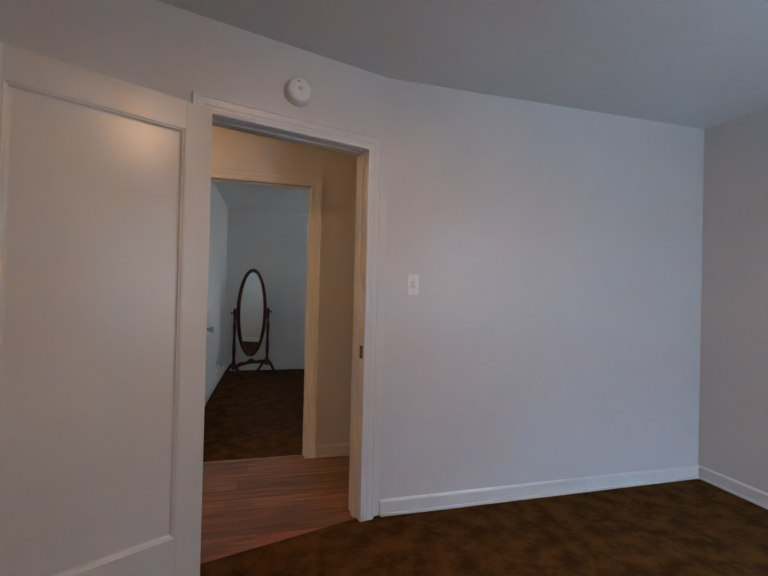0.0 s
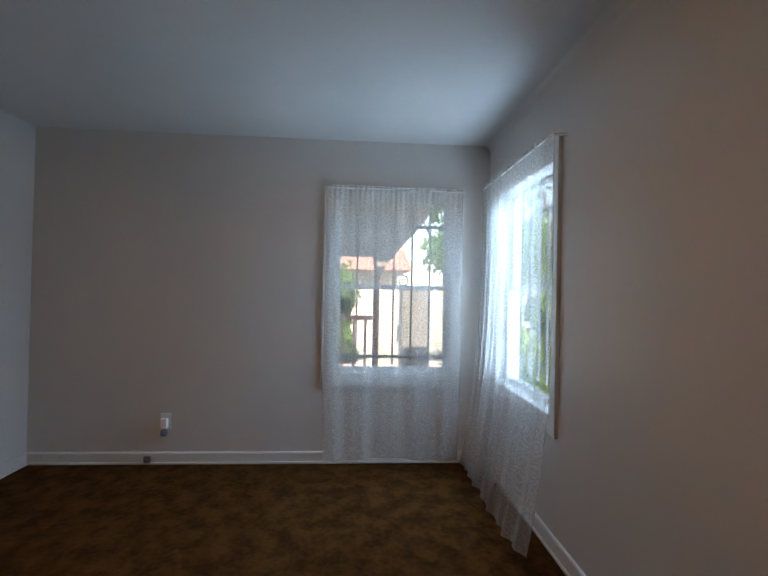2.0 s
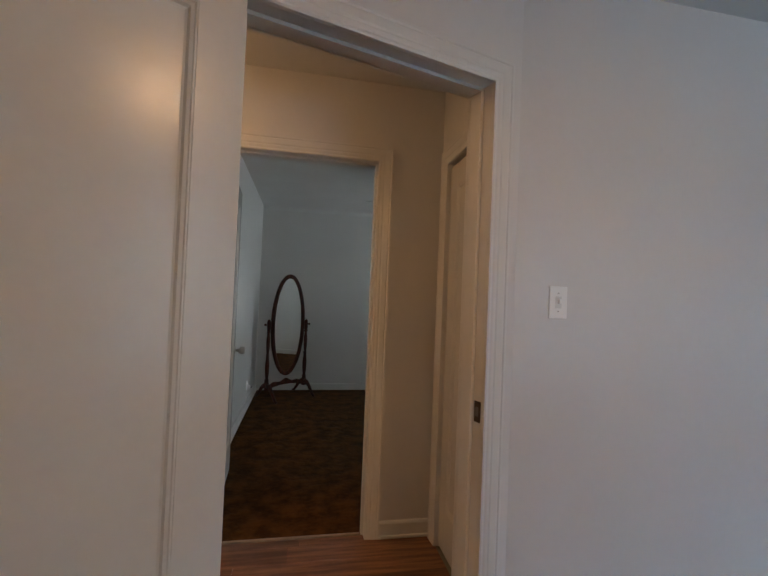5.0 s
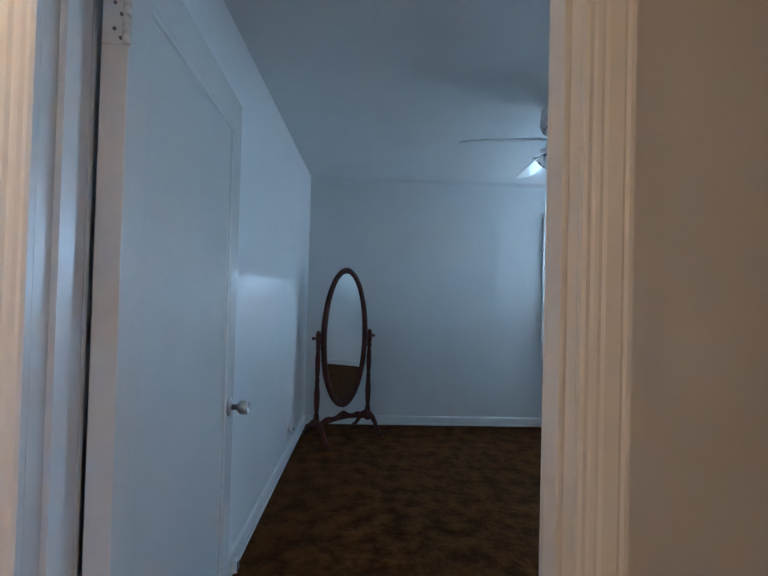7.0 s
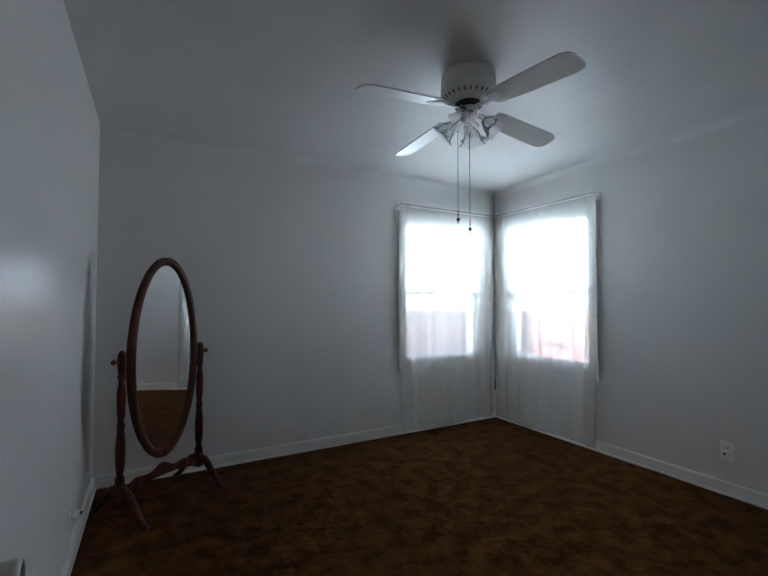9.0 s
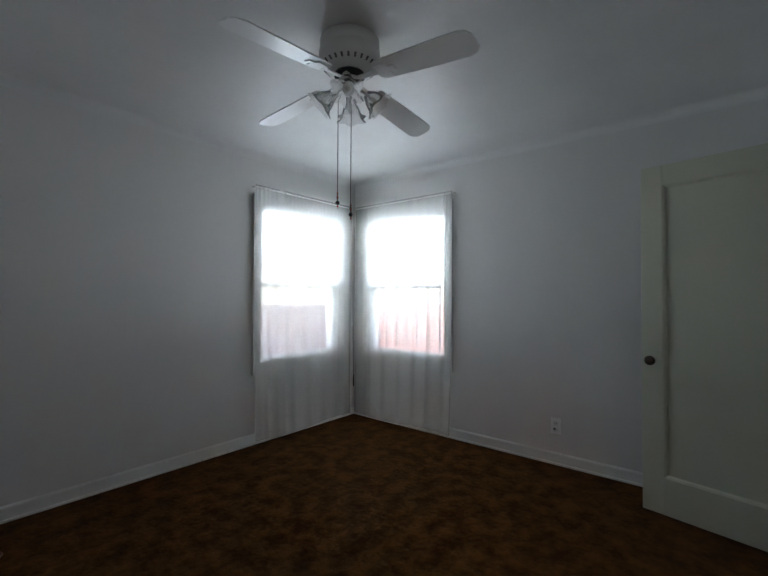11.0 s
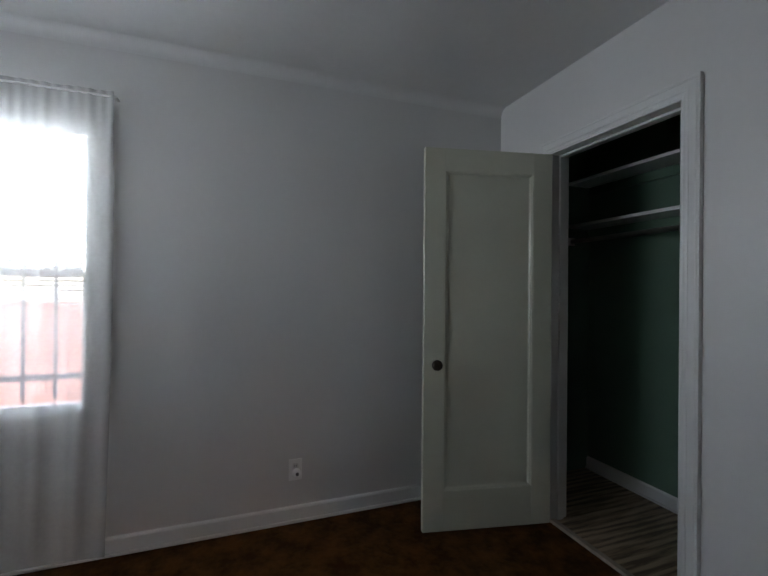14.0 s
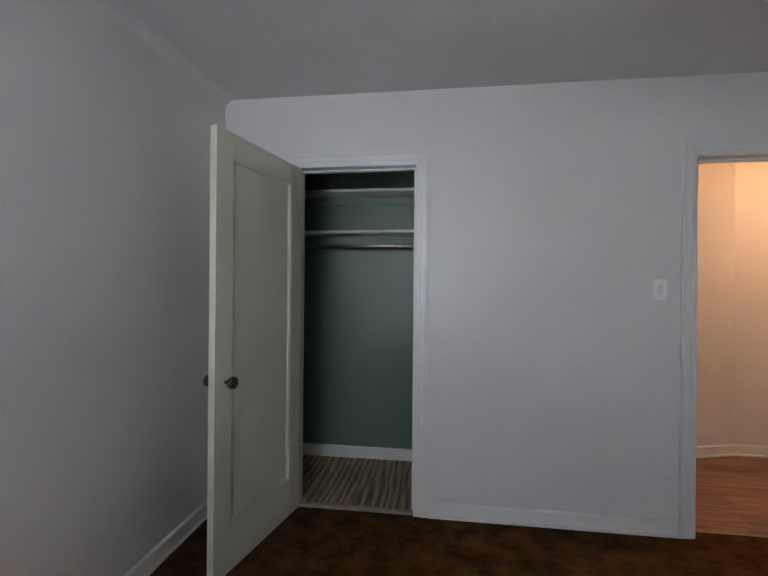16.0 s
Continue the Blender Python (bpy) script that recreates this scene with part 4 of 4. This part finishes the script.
# porch front with arched opening
bm = bmesh.new()
arc = [(2.6, 1.72), (-0.10, 1.72), (-0.12, 1.50), (-0.17, 1.50), (-0.30, 1.69), (-0.405, 1.818), (-0.51, 1.93), (-0.61, 2.044), (-0.71, 2.17), (-0.806, 2.325), (-0.90, 2.52), (-0.96, 2.80), (-0.96, 3.1), (2.6, 3.1)]
lo = [bm.verts.new((4.55, y, z)) for y, z in arc]
hi = [bm.verts.new((4.75, y, z)) for y, z in arc]
bm.faces.new(lo)
bm.faces.new(hi)
for i in range(len(arc)):
    j = (i + 1) % len(arc)
    bm.faces.new((lo[i], lo[j], hi[j], hi[i]))
porch = thing("porch", "shaded brown stucco porch front with arched edge", "porch")
part("arch_wall", bm, STUCCO, porch)
# porch roof, out of view, stretched south to keep the arch front shaded
part("roof", boxed(3.56, 4.85, -1.75, 2.7, 2.9, 3.0), REDW, porch)
part("post", boxed(4.58, 4.66, -0.175, -0.105, -0.12, 1.498, bevel=0.008), REDW, porch, "red-brown wooden post")
fence = thing("porch_railing", "red-brown wooden porch railing with thin balusters", "railing")
part("top_rail", boxed(4.59, 4.66, -0.10, 2.6, 0.98, 1.03, bevel=0.006), REDW, fence)
part("bottom_rail", boxed(4.60, 4.65, -0.10, 2.6, 0.10, 0.15, bevel=0.006), REDW, fence)
for i in range(20):
    y = -0.02 + 0.132 * i
    part("baluster", boxed(4.612, 4.640, y - 0.014, y + 0.014, 0.15, 0.98), REDW, fence)
bin_ = thing("utility_cabinet", "grey metal utility cabinet beyond the porch", "cabinet", m=pose(7.2, -0.94, -0.12))
part("body", boxed(-0.25, 0.25, -0.24, 0.24, 0, 1.50, bevel=0.02), mat("grey_cabinet", (0.20, 0.19, 0.17), 0.6, vary=0.15), bin_)
part("door", boxed(-0.262, -0.2505, -0.20, 0.20, 0.08, 1.42, bevel=0.004), mat("grey_cabinet_door", (0.23, 0.22, 0.20), 0.6, vary=0.15), bin_)

# garden wall of red blocks round the back
bw = thing("garden_wall", "low red-brown block garden wall", "garden wall", kind="structure")
me_blk = mesh_of(boxed(-0.197, 0.197, -0.09, 0.09, -0.093, 0.093, bevel=0.008), "block", BRICK)


def blocks(x0, y0, n, dx, dy, turn):
    for r in range(8):
        for i in range(n):
            o = new("block", me_blk)
            o.parent = bw
            o.matrix_basis = pose(x0 + dx * (i + 0.5 * (r % 2)), y0 + dy * (i + 0.5 * (r % 2)), -0.355 + 0.19 * r, 0, 0, turn)


blocks(-0.5, 9.4, 17, 0.4, 0, 0)
blocks(6.3, 2.6, 17, 0, 0.4, 90)
part("mortar", boxed(-0.9, 6.5, 9.33, 9.47, -0.45, 1.10), MORTAR, bw, "dull red mortar")
part("mortar", boxed(6.23, 6.37, 2.3, 9.32, -0.45, 1.10), MORTAR, bw, "dull red mortar")

# neighbouring houses


def house(x, y, w, d, h, turn, label):
    hs = thing("house", label, "house", "neighbouring houses", pose(x, y, -0.45, 0, 0, turn))
    part("wall", boxed(-w / 2, w / 2, -d / 2, d / 2, 0, h), HOUSE, hs)
    bm = bmesh.new()
    e = 0.45
    a = [bm.verts.new(p) for p in ((-w / 2 - e, -d / 2 - e, h), (w / 2 + e, -d / 2 - e, h), (w / 2 + e, d / 2 + e, h), (-w / 2 - e, d / 2 + e, h), (-w / 2 - e, 0, h + 1.3), (w / 2 + e, 0, h + 1.3))]
    for f in ((0, 1, 5, 4), (2, 3, 4, 5), (0, 4, 3), (1, 2, 5), (0, 3, 2, 1)):
        bm.faces.new([a[i] for i in f])
    part("roof", bm, TILE, hs, "red clay tile roof")
    for i in range(3):
        xx = -w / 2 + w * (i + 0.5) / 3
        wd = part("window", boxed(xx - 0.5, xx + 0.5, -d / 2 - 0.04, -d / 2 - 0.001, 0.9, 2.0), TRIM, hs)
        part("pane", boxed(xx - 0.44, xx + 0.44, -d / 2 - 0.05, -d / 2 - 0.041, 0.96, 1.94), BRONZE, wd, "dark glass")


house(17, 3.2, 9, 6, 2.5, 90, "pale stucco house with red tile roof")
house(5, -15, 10, 6, 2.5, 180, "pale stucco house with red tile roof")

# trees and bushes


def crown(rnd, blobs, leaves, size):
    """Loose leaves gathered round several centres."""
    verts, faces = [], []
    for cx, cy, cz, r in blobs:
        for _ in range(leaves):
            d = Vector((rnd.gauss(0, 1), rnd.gauss(0, 1), rnd.gauss(0, 0.8)))
            p = Vector((cx, cy, cz)) + d.normalized() * r * rnd.random() ** 0.45
            a = Euler((rnd.uniform(0, 6.3), rnd.uniform(0, 6.3), rnd.uniform(0, 6.3))).to_matrix()
            s = size * rnd.uniform(0.6, 1.3)
            k = len(verts)
            verts += [p + a @ Vector(q) for q in ((-s, 0, 0), (0, -s * 0.45, 0.1 * s), (s, 0, 0), (0, s * 0.45, 0.1 * s))]
            faces.append((k, k + 1, k + 2, k + 3))
    me = bpy.data.meshes.new("crown")
    me.from_pydata(verts, [], faces)
    me.materials.append(LEAF)
    return me


def tree(x, y, h, r, seed, label, name="tree"):
    rnd = random.Random(seed)
    t = thing(name, label, name, "garden plants", pose(x, y, -0.45))
    if name == "tree":
        part("trunk", tube([(0, 0, 0), (0.05, 0.03, h * 0.3), (-0.03, 0.06, h * 0.6), (0.0, 0.0, h * 0.85)], 0.13, 10, 0.35), BARK, t, "", True)
        for k in range(5):
            a = k * 1.3 + rnd.random()
            part("limb", tube([(0, 0.03, h * 0.45), (0.5 * r * math.cos(a), 0.5 * r * math.sin(a), h * 0.65), (0.8 * r * math.cos(a), 0.8 * r * math.sin(a), h * 0.85)], 0.05, 7, 0.3), BARK, t, "", True)
    blobs = [(rnd.uniform(-r, r) * 0.75, rnd.uniform(-r, r) * 0.75, h * rnd.uniform(0.45, 1.0) if name == "tree" else h * rnd.uniform(0.2, 0.85), r * rnd.uniform(0.3, 0.5)) for _ in range(11)]
    c = new("crown" if name == "tree" else "leaves", crown(rnd, blobs, 420, 0.07))
    c.parent = t
    return t


tree(8.6, -2.3, 4.2, 1.4, 7, "leafy green garden tree in sunlight")
tree(9.5, 1.6, 3.2, 1.5, 1, "leafy green garden tree in sunlight")
tree(9.0, -3.6, 4.6, 1.8, 2, "tall leafy green garden tree in sunlight")
tree(3.6, -5.2, 4.2, 1.7, 3, "leafy green garden tree in sunlight")
tree(0.6, -6.4, 4.4, 1.8, 4, "leafy green garden tree in sunlight")
tree(8.4, 0.65, 2.1, 0.6, 5, "green shrub beside the porch", "bush")
tree(7.6, -4.1, 4.2, 1.7, 8, "leafy green garden tree in sunlight")
tree(5.0, -2.45, 2.1, 0.75, 9, "dense green shrub at the edge of the porch slab", "bush")
tree(6.2, -2.8, 2.6, 0.9, 10, "tall green shrub at the edge of the porch slab", "bush")
tree(2.2, -3.4, 1.3, 0.6, 6, "low green shrub under the window", "bush")

# ---- hall floor planks ----
hall = tagged(part("floor_hall", boxed(-3.2, 0.69, 2.0, 3.378, -0.0115, -0.006), REDW), "reddish brown laminate plank floor", "floor", kind="structure")
rnd = random.Random(5)
y = 2.035
while y < 3.36:
    w = min(0.128, 3.376 - y)
    x = -3.2 + rnd.uniform(0.2, 1.0)
    xs = [-3.2]
    while x < 0.69:
        xs.append(x)
        x += rnd.uniform(0.9, 1.2)
    xs.append(0.688)
    for a, b in zip(xs, xs[1:]):
        # keep clear of the carpet in the first room
        lim = (y - KY - 0.032 / ca) / math.tan(radians(ANG)) + KX
        b2 = min(b, lim)
        if b2 - a < 0.05:
            continue
        if b2 < b:
            bm = bmesh.new()
            cut0 = (y - KY - 0.032 / ca) / math.tan(radians(ANG)) + KX
            cut1 = (y + w - 0.0015 - KY - 0.032 / ca) / math.tan(radians(ANG)) + KX
            pts = [(a + 0.0008, y), (cut0, y), (min(cut1, b), y + w - 0.0015), (a + 0.0008, y + w - 0.0015)]
            if cut1 > b:
                pts.insert(2, (b, y + (b - cut0) * math.tan(radians(ANG))))
            lo = [bm.verts.new((p[0], p[1], -0.005)) for p in pts]
            hi = [bm.verts.new((p[0], p[1], 0.0)) for p in pts]
            bm.faces.new(lo)
            bm.faces.new(hi)
            for i in range(len(pts)):
                j = (i + 1) % len(pts)
                bm.faces.new((lo[i], lo[j], hi[j], hi[i]))
        else:
            bm = boxed(a + 0.0008, b - 0.0008, y, y + w - 0.0015, -0.005, 0.0)
        part("plank", bm, PLANK, hall)
    y += 0.128
